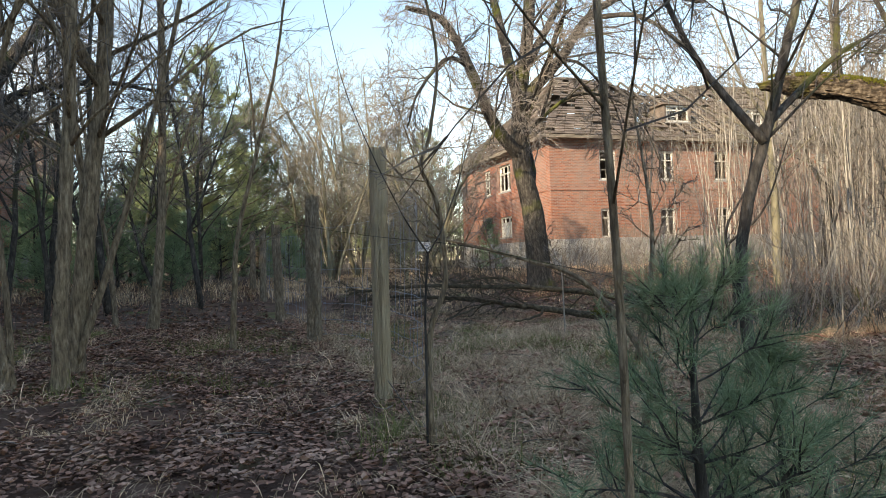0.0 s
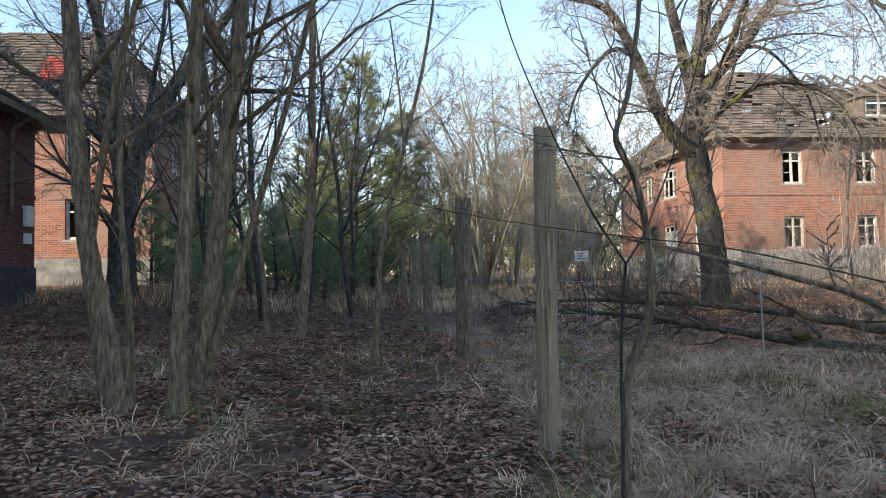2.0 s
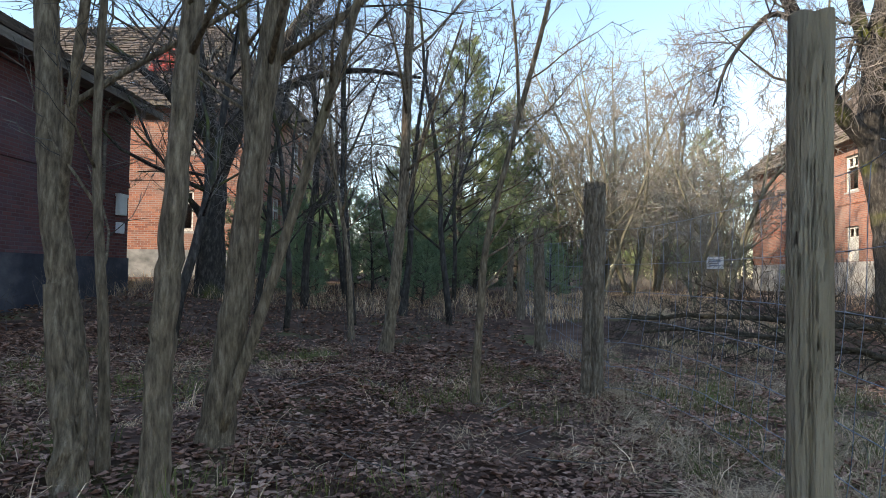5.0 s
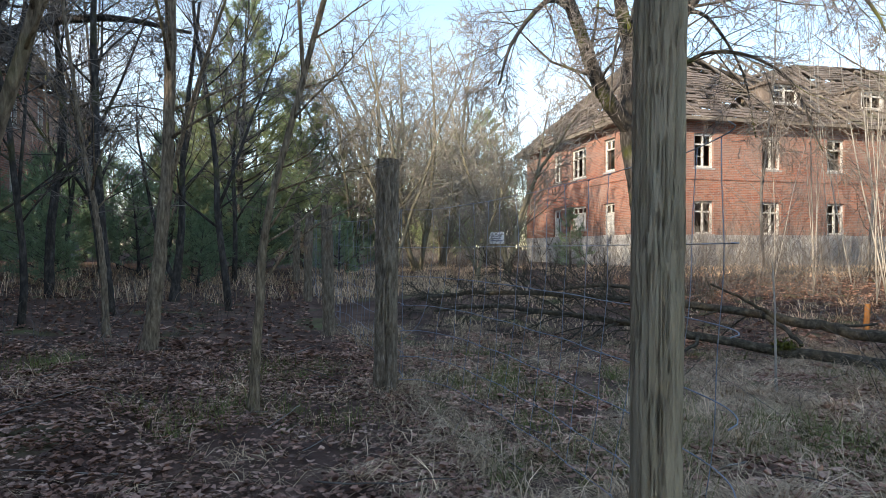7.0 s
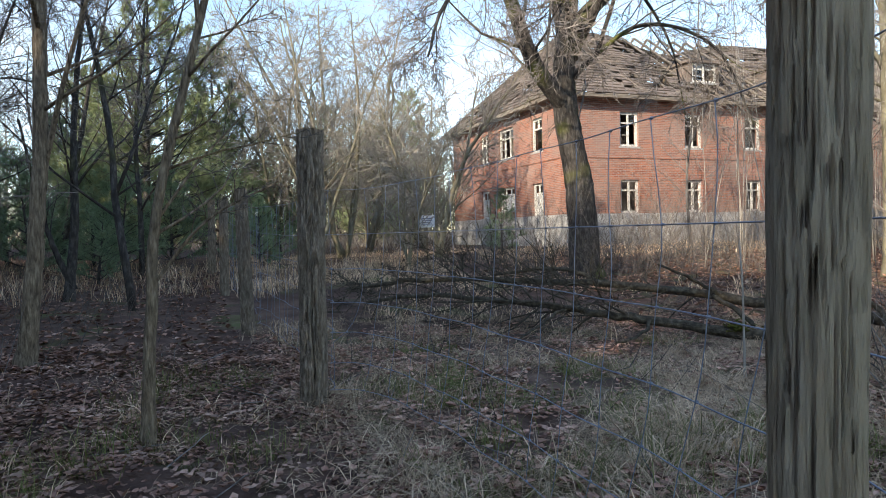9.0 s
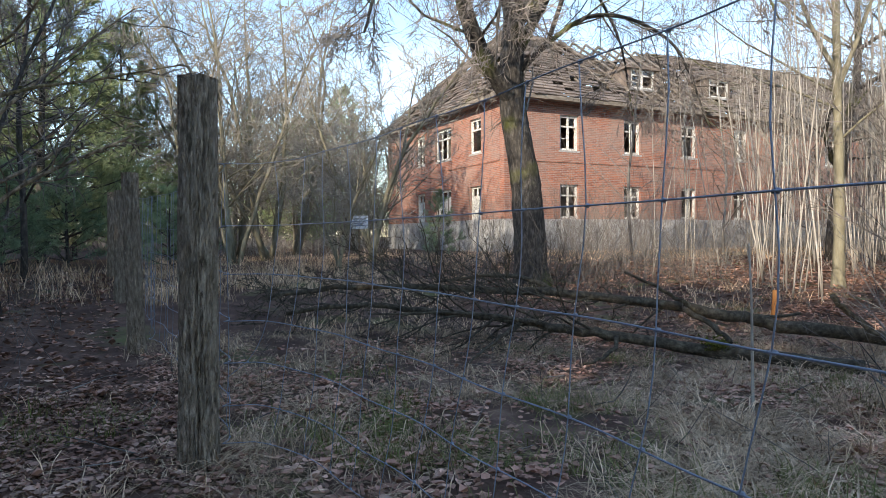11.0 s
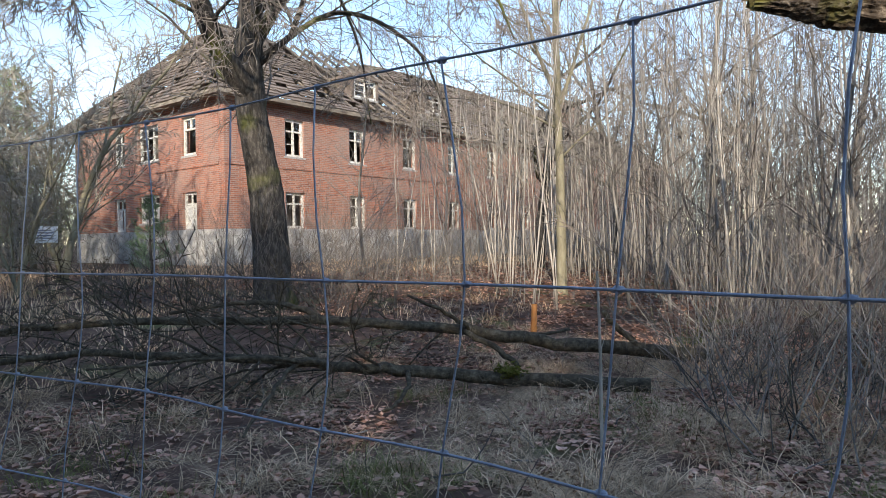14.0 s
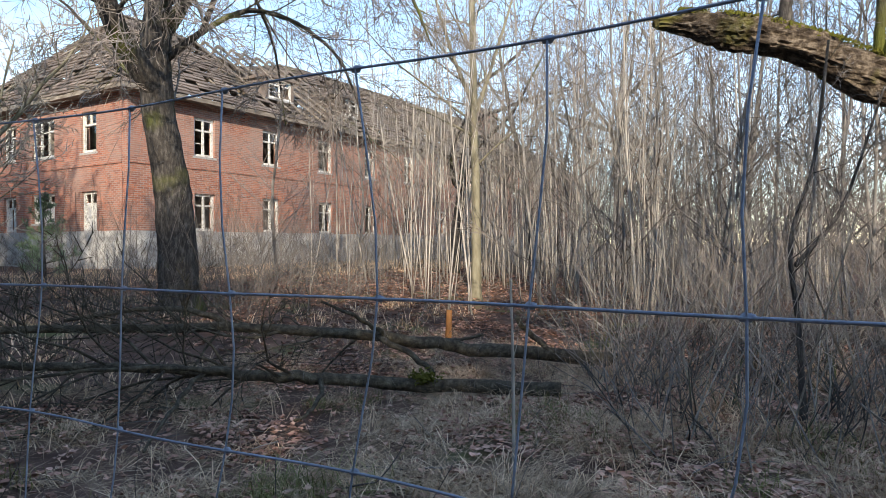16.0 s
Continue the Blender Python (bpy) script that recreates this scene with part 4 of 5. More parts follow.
# ---- fallen branches ----
def fallen(points, r0, r1, seed, label, extra):
    b = on_ground(*points[0][:2])
    ob = empty("fallen_branch", Matrix.Translation(b), label, "branch", "fallen branches")
    rng = random.Random(seed)
    main = local_line(b, points, 30, r0, r1, seed, 0.012)
    stems = [main]
    for pts, ra, rb in extra:
        stems.append(local_line(b, pts, 10, ra, rb, seed + len(stems), 0.012))
    out = [[], []]
    ramify(rng, (main[0][10:], main[1][10:]), 6.0, [(36, 0.1, 0.27, 42, 0.17, 0.01), (7, 0.2, 0.42, 45, 0.22, 0.04), (5, 0.2, 0.5, 42, 0.22, 0.03)], out, 0, 0.0065)
    floor_z = lambda p: terrain(p.x + b.x, p.y + b.y) - b.z + 0.01
    for grp in out:
        for pts, _ in grp:
            for p in pts:
                p.z = max(p.z, floor_z(p))
    tubes("main_stem", [main], 10, M_DEAD, ob, "", rng, 0.15)
    for s_ in stems[1:]:
        tubes("side_branch", [s_], 7, M_DEAD, ob, "", rng, 0.15)
    for b_ in out[0]:
        tubes("bough", [b_], 5, M_DEAD, ob)
    tagged(tubes("crown", out[1], 3, M_DEAD, ob), kind="stuff")


fallen([(11.2, 10.7, 0.0), (10.25, 12.16, 0.15), (9.77, 12.66, 0.25), (9.06, 13.4, 0.4), (8.05, 14.5, 0.5), (6.9, 15.5, 0.56), (5.6, 16.2, 0.56), (4.5, 16.5, 0.46)], 0.09, 0.03, 31, "long fallen grey-brown limb with bare twigs lying in the grass",
       [([(9.4, 13.05, 0.34), (9.0, 13.0, 0.55), (8.4, 13.2, 0.85)], 0.035, 0.015), ([(9.3, 13.1, 0.35), (9.25, 12.6, 0.2), (9.2, 12.2, 0.0)], 0.04, 0.03), ([(10.75, 11.35, 0.06), (10.6, 11.6, 0.3), (10.35, 11.75, 0.58)], 0.04, 0.035), ([(8.2, 14.3, 0.5), (7.9, 15.1, 0.72), (7.0, 15.9, 0.62)], 0.045, 0.02), ([(9.8, 12.6, 0.24), (9.95, 12.8, 0.22), (10.7, 12.4, 0.25)], 0.03, 0.02)])
fallen([(9.4, 10.75, -0.05), (8.75, 12.1, -0.03), (8.1, 12.6, 0.08), (7.55, 12.95, 0.18), (6.9, 13.45, 0.30), (6.2, 14.2, 0.37), (5.4, 15.0, 0.42), (4.6, 15.4, 0.32)], 0.078, 0.025, 32, "fallen dark limb with torn bark resting on grass",
       [([(7.9, 12.75, 0.13), (7.6, 12.5, 0.0), (7.0, 12.2, -0.05)], 0.03, 0.015), ([(7.2, 13.2, 0.25), (6.4, 13.4, 0.40), (5.2, 14.0, 0.42)], 0.03, 0.01), ([(7.0, 13.4, 0.28), (6.3, 12.9, 0.15), (5.6, 12.3, 0.05)], 0.025, 0.01)])
mv, mf = [], []
rng = random.Random(8)
for i in range(260):
    c = Vector((8.77 + rng.gauss(0, 0.08), 12.07 + rng.gauss(0, 0.07), 0.0 + abs(rng.gauss(0.02, 0.05))))
    k = len(mv)
    mv += [tuple(c + Vector((rng.gauss(0, 0.02), rng.gauss(0, 0.02), rng.gauss(0, 0.012)))) for _ in range(4)]
    mf += [(k, k + 1, k + 2), (k, k + 2, k + 3), (k, k + 1, k + 3)]
tagged(mesh_object("moss", mv, mf, M_MOSS), "bright green moss tuft on the fallen limb", "moss", kind="stuff")
tubes("stump", [smooth_line([(11.76, 13.61, -0.2), (11.77, 13.6, 0.15), (11.79, 13.6, 0.45)], 6, 0.055, 0.045)], 9, M_ORANGE)
tagged(bpy.data.objects["stump"], "small rotten stump with bright orange wood", "stump")
path_tree((6.95, 10.1), [([(0, 0, 0), (6.94, 10.1, 0.4), (6.93, 10.1, 0.8), (6.9, 10.1, 1.25)], 0.013, 0.008)], 113, [(4, 0.4, 0.2, 40, 0.1, 0.1)], MP, "thin pale upright shoot in the grass", (6, 3, 3), "sapling")

# ---- far side: thicket of saplings ----
rng = random.Random(400)
variants = []
for k in range(6):
    h = 6.0 + 0.7 * k
    st = [shoot(rng, Vector((0, 0, -0.1)), Vector((rng.gauss(0, 0.05), rng.gauss(0, 0.05), 1)), h, 0.009 + 0.0029 * k, 10, 0.02, 0.03, 0.2)]
    if k % 2:
        st.append(shoot(rng, Vector((0, 0, 0.1)), Vector((rng.gauss(0, 0.09), rng.gauss(0, 0.09), 1)), h * 0.8, 0.012, 10, 0.03, 0.05, 0.2))
    variants.append((k, st))
protos = []
spots = []
while len(spots) < 330:
    x, y = rng.uniform(11.5, 33), rng.uniform(11.5, 29.5)
    if y < 13.5 and x < 14 or (x - 10.9) ** 2 + (y - 19) ** 2 < 6 or y > 29:
        continue
    if len(spots) > 250:
        x, y = rng.uniform(14.2, 27), rng.uniform(8.2, 17.0)
    dens = noise.noise(Vector((x * 0.28, y * 0.28, 5)))
    if len(spots) <= 250 and rng.random() > 0.06 + sstep(0.85, 2.1, (x - 3) / (y - 8.1)) or x < 14 or dens < -0.2:
        continue
    spots.append((x, y))
for i, (x, y) in enumerate(spots):
    k = i % 6
    m = Matrix.Translation(on_ground(x, y)) @ pose(0, 0, 0, rng.gauss(0, 2.0), rng.gauss(0, 2.0), rng.uniform(0, 360))
    if i < 6:
        protos.append(bare_tree("sapling", m, 500 + k, variants[k][1], [(8, 0.35, 0.18, 34, 0.07, 0.08), (5, 0.2, 0.4, 38, 0.12, 0.05)], MP, "tall thin pale sapling with bare upright twigs", "sapling", "sapling thicket", (6, 3, 3), fine=0.0055))
    else:
        copy_thing(protos[k], m)
path_tree((17.3, 16.2), [([(0, 0, 0), (17.3, 16.2, 2.5), (17.2, 16.2, 5.0), (17.1, 16.2, 8.0), (17.0, 16.2, 11.0)], 0.13, 0.04), ([(17.25, 16.2, 4.6), (17.8, 16.0, 6.0), (18.6, 15.6, 8.5)], 0.06, 0.02), ([(17.2, 16.2, 4.9), (16.6, 16.5, 6.2), (15.8, 16.8, 8.4)], 0.06, 0.02)], 210, L_BIG, MG, "pale-barked tree standing in the sapling thicket")
for i, (x, y, h) in enumerate(((25.0, 21.5, 11), (33.0, 22.0, 12), (29.5, 16.5, 11))):
    r2 = random.Random(220 + i)
    st = [shoot(r2, Vector((0, 0, -0.1)), Vector((0, 0, 1)), h, 0.24, 12, 0.06, 0.05, 0.2)]
    for q in range(4):
        p, t, r = at_fraction(st[0], 0.3 + 0.12 * q)
        st.append(shoot(r2, p, rand_perp(r2, t) + Vector((0, 0, 0.5)), h * 0.5, r * 0.6, 8, 0.16, 0.02, 0.2))
    bare_tree("tree", Matrix.Translation(on_ground(x, y)), 230 + i, st, [(9, 0.3, 0.42, 55, 0.14, 0.03), (7, 0.2, 0.48, 48, 0.18, 0.0), (5, 0.15, 0.5, 42, 0.22, -0.02)], MD, "gnarled bare tree with wide dark limbs", "tree", "", (9, 5, 3), fine=0.011)

# ---- golden bare trees near the notice ----
gold = []
for i, (x, y, h, sc) in enumerate(((9.7, 26.2, 6.5, 1.2), (6.4, 30.5, 8, 1.35), (9.2, 33.5, 8.5, 1.3), (12.6, 36.0, 9, 1.1), (7.4, 37.0, 9, 1.2), (4.6, 34.5, 8, 1.0), (11.0, 41.0, 9, 1.2), (15.2, 46, 9, 1.2), (5.6, 26.6, 4.6, 1.05), (7.6, 22.8, 3.6, 0.6), (7.0, 28.0, 6, 1.2), (4.7, 29.6, 6, 1.0))):
    m = Matrix.Translation(on_ground(x, y)) @ pose(0, 0, 0, 0, 0, i * 77) @ Matrix.Scale(sc, 4)
    if i < 3:
        r2 = random.Random(300 + i)
        st = []
        for q in range(4):
            st.append(shoot(r2, Vector((r2.gauss(0, 0.08), r2.gauss(0, 0.08), -0.1)), Vector((r2.gauss(0, 0.24), r2.gauss(0, 0.24), 1)), h * (1 - 0.1 * q), 0.085 - 0.012 * q, 10, 0.09, 0.02, 0.2))
        gold.append(bare_tree("tree", m, 310 + i, st, [(12, 0.15, 0.42, 48, 0.10, 0.04), (8, 0.12, 0.5, 46, 0.16, 0.02), (6, 0.1, 0.55, 45, 0.2, 0.0)], MG, "spreading many-stemmed bare tree with ochre bark", "tree", "", (8, 4, 3), fine=0.010))
    else:
        c = copy_thing(gold[i % 3], m)
        c.matrix_world = m

# ---- slim dark trees around the pines and behind the path ----
dark = []
for i, (x, y) in enumerate(((-1.8, 15.6), (-3.0, 17.4), (-2.0, 21.5), (-0.9, 17.2), (-3.6, 24.0), (0.9, 22.5), (-2.8, 13.2), (-2.4, 19.0), (-3.0, 22.5), (1.1, 17.5), (-1.2, 25.5), (-4.2, 28.5), (-2.2, 31.0), (-5.6, 34.0), (-3.4, 38.0), (1.2, 36.0), (-1.0, 42.0), (14.2, 43.0))):
    m = Matrix.Translation(on_ground(x, y)) @ pose(0, 0, 0, 0, 0, i * 67)
    if i < 4:
        r2 = random.Random(350 + i)
        st = [shoot(r2, Vector((0, 0, -0.1)), Vector((r2.gauss(0, 0.12), r2.gauss(0, 0.12), 1)), 7.5 + i * 0.6, 0.06 + 0.012 * i, 12, 0.05, 0.04, 0.2)]
        p, t, r = at_fraction(st[0], 0.25)
        st.append(shoot(r2, p, t + rand_perp(r2, t) * 0.5, 5, r * 0.6, 8, 0.08, 0.05, 0.2))
        dark.append(bare_tree("tree", m, 360 + i, st, [(14, 0.2, 0.30, 50, 0.12, 0.04), (7, 0.15, 0.45, 44, 0.16, 0.02), (5, 0.1, 0.5, 42, 0.2, 0.0)], MD, "slim dark bare tree with fine twigs", "tree", "slim bare trees", (8, 4, 3), fine=0.0075))
    else:
        copy_thing(dark[i % 4], m)

# ---- bare wood behind the thicket, and unseen shade trees behind the start ----
wood, rng = [], random.Random(440)
# the last two lists stand out of view, added to dapple the sunlight
for i, (x, y) in enumerate([(19 + (k * 7.3) % 24, 4.5 + (k * 4.7) % 22) for k in range(60)] + [(15.5 + (k * 3.7) % 11, 5.0 + (k * 2.9) % 9.5) for k in range(26)] + [(14 + (k * 5.1) % 9, -4 + (k * 3.3) % 9) for k in range(12)] + [(-5 - (k * 6.1) % 15, -3 - (k * 4.3) % 15) for k in range(18)] + [(-0.8, -3.5), (1.6, -4.4), (3.4, -3.2), (5.2, -5.0), (-0.5, -7.0), (3.0, -7.5), (7.0, -3.6), (6.5, -7.5), (9.0, -5.0), (0.8, -9.5), (4.8, -10), (8.6, -8.8)]):
    m = Matrix.Translation(on_ground(x, y)) @ pose(0, 0, 0, rng.gauss(0, 2), rng.gauss(0, 2), i * 71)
    if i < 3:
        r2 = random.Random(450 + i)
        st = [shoot(r2, Vector((0, 0, -0.1)), Vector((r2.gauss(0, 0.1), r2.gauss(0, 0.1), 1)), 8.5 + i, 0.036 + 0.013 * i, 10, 0.05, 0.05, 0.2)]
        wood.append(bare_tree("tree", m, 460 + i, st, [(24, 0.10, 0.28, 48, 0.10, 0.05), (8, 0.15, 0.5, 44, 0.16, 0.02)], (M_BARK_WOOD, M_TWIG, M_TWIG), "thin grey woodland tree without leaves", "tree", "bare wood behind the thicket", (7, 3, 3), fine=0.009))
    else:
        copy_thing(wood[i % 3], m)


# ---- pines ----
def needles(rng, tips, per, length, width, v, f, spread=0.8):
    for p, t in tips:
        for _ in range(per):
            d = (t + Vector((rng.gauss(0, spread), rng.gauss(0, spread), rng.gauss(0, spread) + 0.15))).normalized()
            s_ = rand_perp(rng, d) * width
            q = p + t * rng.uniform(-length * 0.6, length * 0.3)
            k = len(v)
            v += [tuple(q - s_), tuple(q + s_), tuple(q + d * length * rng.uniform(0.7, 1.2))]
            f.append((k, k + 1, k + 2))


def pine(m, seed, h, spread, per, nlen, nwid, mat, label, whorl=0.42, group=""):
    rng = random.Random(seed)
    tree = empty("pine_tree", m, label, "pine", group)
    trunk = shoot(rng, Vector((0, 0, -0.1)), Vector((0, 0, 1)), h + 0.1, 0.018 + h * 0.013, 14, 0.02, 0.05, 0.08)
    tubes("trunk", [trunk], 8, M_BARK_DARK, tree)
    br, tips = [], []
    z = h * 0.06
    while z < h * 0.97:
        f_ = z / h
        p, t, r = at_fraction(trunk, min(0.99, (z + 0.1) / (h + 0.1)))
        n = rng.randint(4, 6)
        for i in range(n):
            a = 2 * math.pi * (i + rng.random() * 0.7) / n
            ln = spread * (1.02 - f_) ** 0.7 * rng.uniform(0.55, 1.15)
            d = Vector((math.cos(a), math.sin(a), 0.15 + 0.75 * f_))
            b = shoot(rng, p, d, ln, max(0.004, r * 0.4), 5, 0.08, 0.05, 0.2)
            br.append(b)
            for q in range(max(4, round(ln / (nlen * 0.55)))):
                pp, tt, _ = at_fraction(b, 0.25 + 0.75 * rng.random() ** 0.7)
                sd = (tt + rand_perp(rng, tt) * rng.uniform(0.3, 0.9)).normalized()
                sb = shoot(rng, pp, sd, ln * 0.22 + nlen * 0.5, 0.004, 2, 0.1, 0.08, 0.4)
                if h < 4:
                    br.append(sb)
                tips.append((sb[0][-1], (sb[0][-1] - sb[0][-2]).normalized()))
                tips.append((sb[0][1], (sb[0][-1] - sb[0][-2]).normalized()))
        z += whorl * rng.uniform(0.8, 1.2)
    tips.append((trunk[0][-1], Vector((0, 0, 1))))
    tagged(tubes("branchwork", br, 3, M_BARK_DARK, tree), kind="stuff")
    v, f = [], []
    needles(rng, tips, per, nlen, nwid, v, f)
    tagged(mesh_object("foliage", v, f, mat, tree), kind="stuff")
    return tree


big = [pine(Matrix.Translation(on_ground(0.7, 28.4)), 601, 9.2, 3.3, 20, 0.25, 0.013, M_NEEDLE, "tall bushy dark green pine", 0.5),
       pine(Matrix.Translation(on_ground(3.0, 30.6)), 602, 7.8, 2.6, 20, 0.25, 0.013, M_NEEDLE, "dark green pine with open pointed top", 0.5)]
for i, (x, y, sc) in enumerate(((-1.6, 31.0, 0.7), (0.4, 32.5, 0.85), (-2.5, 46, 1.0), (2.6, 43, 0.9), (10.5, 47.0, 0.95), (13.2, 49.5, 1.1), (16.6, 50.5, 1.15), (12.0, 43.0, 0.9), (14.5, 52.0, 1.0), (6.5, 46, 0.8))):
    m = Matrix.Translation(on_ground(x, y)) @ pose(0, 0, 0, 0, 0, 50 * i) @ Matrix.Scale(sc, 4)
    c = copy_thing(big[i % 2], m)
    c.matrix_world = m
# added tall pines behind the shaded house, unseen, to keep sun off the foreground
rng = random.Random(640)
for i in range(39):
    x, y = -17.0 - (i % 3) * 4.4 + rng.uniform(-1.2, 1.2), -25.0 + (i // 3) * 2.7 + rng.uniform(-1.2, 1.2)
    m = Matrix.Translation(on_ground(x, y)) @ pose(0, 0, 0, 0, 0, 50 * i) @ Matrix.Scale(rng.uniform(1.7, 2.1), 4)
    c = copy_thing(big[i % 2], m)
    c.matrix_world = m
young = []
for i, (x, y, sc) in enumerate(((-3.6, 22.5, 1), (-1.6, 23.6, 1), (-5.6, 23.8, 1.05), (0.3, 24.4, 0.9), (1.5, 26.0, 0.95), (-2.6, 26.0, 1.15), (-4.4, 26.4, 1.2), (0.1, 21.5, 0.6), (3.8, 24.5, 0.7), (5.0, 29.5, 0.9), (-0.6, 26.5, 1.1), (-2.9, 20.4, 0.6))):
    m = Matrix.Translation(on_ground(x, y)) @ pose(0, 0, 0, 0, 0, 80 * i) @ Matrix.Scale(sc, 4)
    if i < 2:
        young.append(pine(m, 610 + i, 2.9, 1.35, 14, 0.17, 0.008, M_NEEDLE_BLUE, "young bushy green pine", 0.3, "young pines"))
    else:
        c = copy_thing(young[i % 2], m)
        c.matrix_world = m
pine(Matrix.Translation(on_ground(12.3, 26.6)), 620, 2.2, 0.8, 14, 0.14, 0.007, M_NEEDLE_BLUE, "small lone pine before the ruin's plinth", 0.3)
pine(Matrix.Translation(on_ground(3.22, 2.12)), 621, 1.12, 0.62, 26, 0.11, 0.0011, M_NEEDLE_BLUE, "little pine with long blue-green needles", 0.13)
pine(Matrix.Translation(on_ground(3.75, 2.3)), 622, 0.75, 0.5, 20, 0.11, 0.0011, M_NEEDLE_BLUE, "little pine with long blue-green needles", 0.13)

# ---- notice ----
sgn = empty("notice_sign", Matrix.Translation(on_ground(8.87, 24.8)) @ pose(0, 0, 0, 0, 0, -8), "white notice board on a thin wooden post", "sign")
tubes("post", [([Vector((0, 0.03, -0.1)), Vector((0, 0.03, 1.45))], [0.03, 0.03])], 8, M_BARK, sgn)
boxes("board", [(-0.25, -0.012, 1.02, 0.25, 0.0, 1.4)], M_SIGN, sgn, "white enamel board with faded print")
for q in range(4):
    boxes("print_line", [(-0.17, -0.016, 1.11 + 0.06 * q, 0.17 - 0.05 * (q % 2), -0.0125, 1.135 + 0.06 * q)], M_SIGN_BAR, sgn)


# ---- brushwood ----
def brush(name, label, area, count, h, mat, seed, r=0.0045, keep=None):
    rng = random.Random(seed)
    polys = []
    x0, y0, x1, y1 = area
    while count:
        count -= 1
        x, y = rng.uniform(x0, x1), rng.uniform(y0, y1)
        if keep and not keep(x, y, rng):
            continue
        st = shoot(rng, on_ground(x, y, -0.05), Vector((rng.gauss(0, 0.45), rng.gauss(0, 0.45), 1)), h * rng.uniform(0.4, 1.25), r * rng.uniform(0.7, 1.4), 3, 0.14, -0.02, 0.35)
        polys.append(st)
        for q in range(rng.randint(2, 4)):
            p, t, rr = at_fraction(st, rng.uniform(0.25, 0.9))
            polys.append(shoot(rng, p, t + rand_perp(rng, t) * 0.8, h * rng.uniform(0.15, 0.45), rr * 0.6, 2, 0.15, 0.03, 0.4))
    return tagged(tubes(name, polys, 3, mat), label, "brushwood", kind="stuff")


brush("brushwood", "grey-brown brush round the old tree's foot", (8.5, 17.2, 15.5, 22), 620, 2.2, M_TWIG, 701)
brush("brushwood", "ochre brush along the ruin", (17.5, 25, 46, 30), 1000, 1.7, M_TWIG_PALE, 702)
brush("brushwood", "dense ochre shoots in the thicket", (12, 12, 34, 25), 700, 1.2, M_TWIG_PALE, 703, keep=lambda x, y, q: x + y > 27 and (x > 15 or y < 16))
brush("brushwood", "tangled grey brush beside the fence", (7.6, 7.0, 13.5, 11.2), 300, 1.5, M_TWIG, 704, 0.0065, keep=lambda x, y, q: y < 5.2 + 0.55 * x and y > 12.6 - 0.6 * x)
brush("brushwood", "low dark brush under the trees", (-7, 12, 2.2, 27), 520, 0.9, M_TWIG, 705)
brush("brushwood", "reddish brush in the grass", (8, 2.0, 16, 9), 260, 1.5, M_TWIG, 706, 0.006, keep=lambda x, y, q: x - y > 4)
brush("brushwood", "ochre brush between bare trees", (3.2, 27, 13, 46), 900, 1.6, M_TWIG_PALE, 707)
brush("brushwood", "high grey brush before the wood", (13.5, 5.5, 25, 13.5), 420, 4.0, M_TWIG, 711, 0.008, keep=lambda x, y, q: (x - 12.35) ** 2 + (y - 6.6) ** 2 > 2)
brush("brushwood", "distant grey scrub closing the wood", (33, -8, 62, 29), 2000, 6.5, M_TWIG, 709, 0.018)
brush("brushwood", "distant ochre scrub behind the pines", (-16, 44, 30, 64), 2200, 4.6, M_TWIG, 710, 0.022)
brush("brushwood", "low dark tangle under the brush", (8.2, 6.2, 14, 11.5), 520, 0.7, M_BARK_DARK, 712, 0.009, keep=lambda x, y, q: y < 5.2 + 0.55 * x and y > 12.6 - 0.6 * x)
brush("brushwood", "pale arching stems over dark brush", (8.2, 6.0, 14.5, 11.5), 180, 2.0, M_TWIG_PALE, 713, 0.0075, keep=lambda x, y, q: y < 5.2 + 0.55 * x and y > 12.6 - 0.6 * x)
brush("brushwood", "fine grey shoots veiling the ruin", (17.5, 24, 44, 29.6), 520, 4.6, M_TWIG, 714, 0.008)
brush("brushwood", "sparse stems in the dry grass", (3.6, 8, 12, 17), 130, 0.8, M_TWIG, 708, 0.003)
path_tree((8.9, 8.45), [([(0, 0, 0), (8.95, 8.5, 0.8), (8.9, 8.55, 1.5), (9.2, 8.4, 2.2), (9.3, 8.3, 3.2)], 0.026, 0.01), ([(8.92, 8.52, 1.3), (9.3, 8.2, 1.8), (9.5, 7.9, 2.8)], 0.02, 0.008)], 114, L_SAPLING, MD, "crooked dark sapling in tangled brush")

# ---- far woods that close the place ----
rng = random.Random(800)
polys, thick = [], []
for i in range(300):
    a, d = (rng.uniform(-1.2, 2.2) if i < 240 else rng.uniform(2.2, 5.1)), rng.uniform(48, 80)
    x, y = 8 + d * math.sin(a), 14 + d * math.cos(a)
    if 12 < x < 66 and 26 < y < 48:
        continue
    h = rng.uniform(7, 12)
    st = shoot(rng, Vector((x, y, 0.3)), Vector((rng.gauss(0, 0.06), rng.gauss(0, 0.06), 1)), h, 0.14, 5, 0.05, 0.05, 0.2)
    thick.append(st)
    for q in range(16):
        p, t, r = at_fraction(st, rng.uniform(0.15, 0.95))
        b = shoot(rng, p, t + rand_perp(rng, t) * 1.1, h * rng.uniform(0.2, 0.36), 0.035, 3, 0.14, 0.05, 0.3)
        polys.append(b)
        for w_ in range(3):
            p2, t2, r2 = at_fraction(b, rng.uniform(0.2, 0.95))
            polys.append(shoot(rng, p2, t2 + rand_perp(rng, t2), h * 0.12, 0.016, 2, 0.12, 0.03, 0.4))
tagged(tubes("far_trees", thick, 5, M_BARK_GOLD), "trunks of a distant bare wood", "trees", kind="stuff")
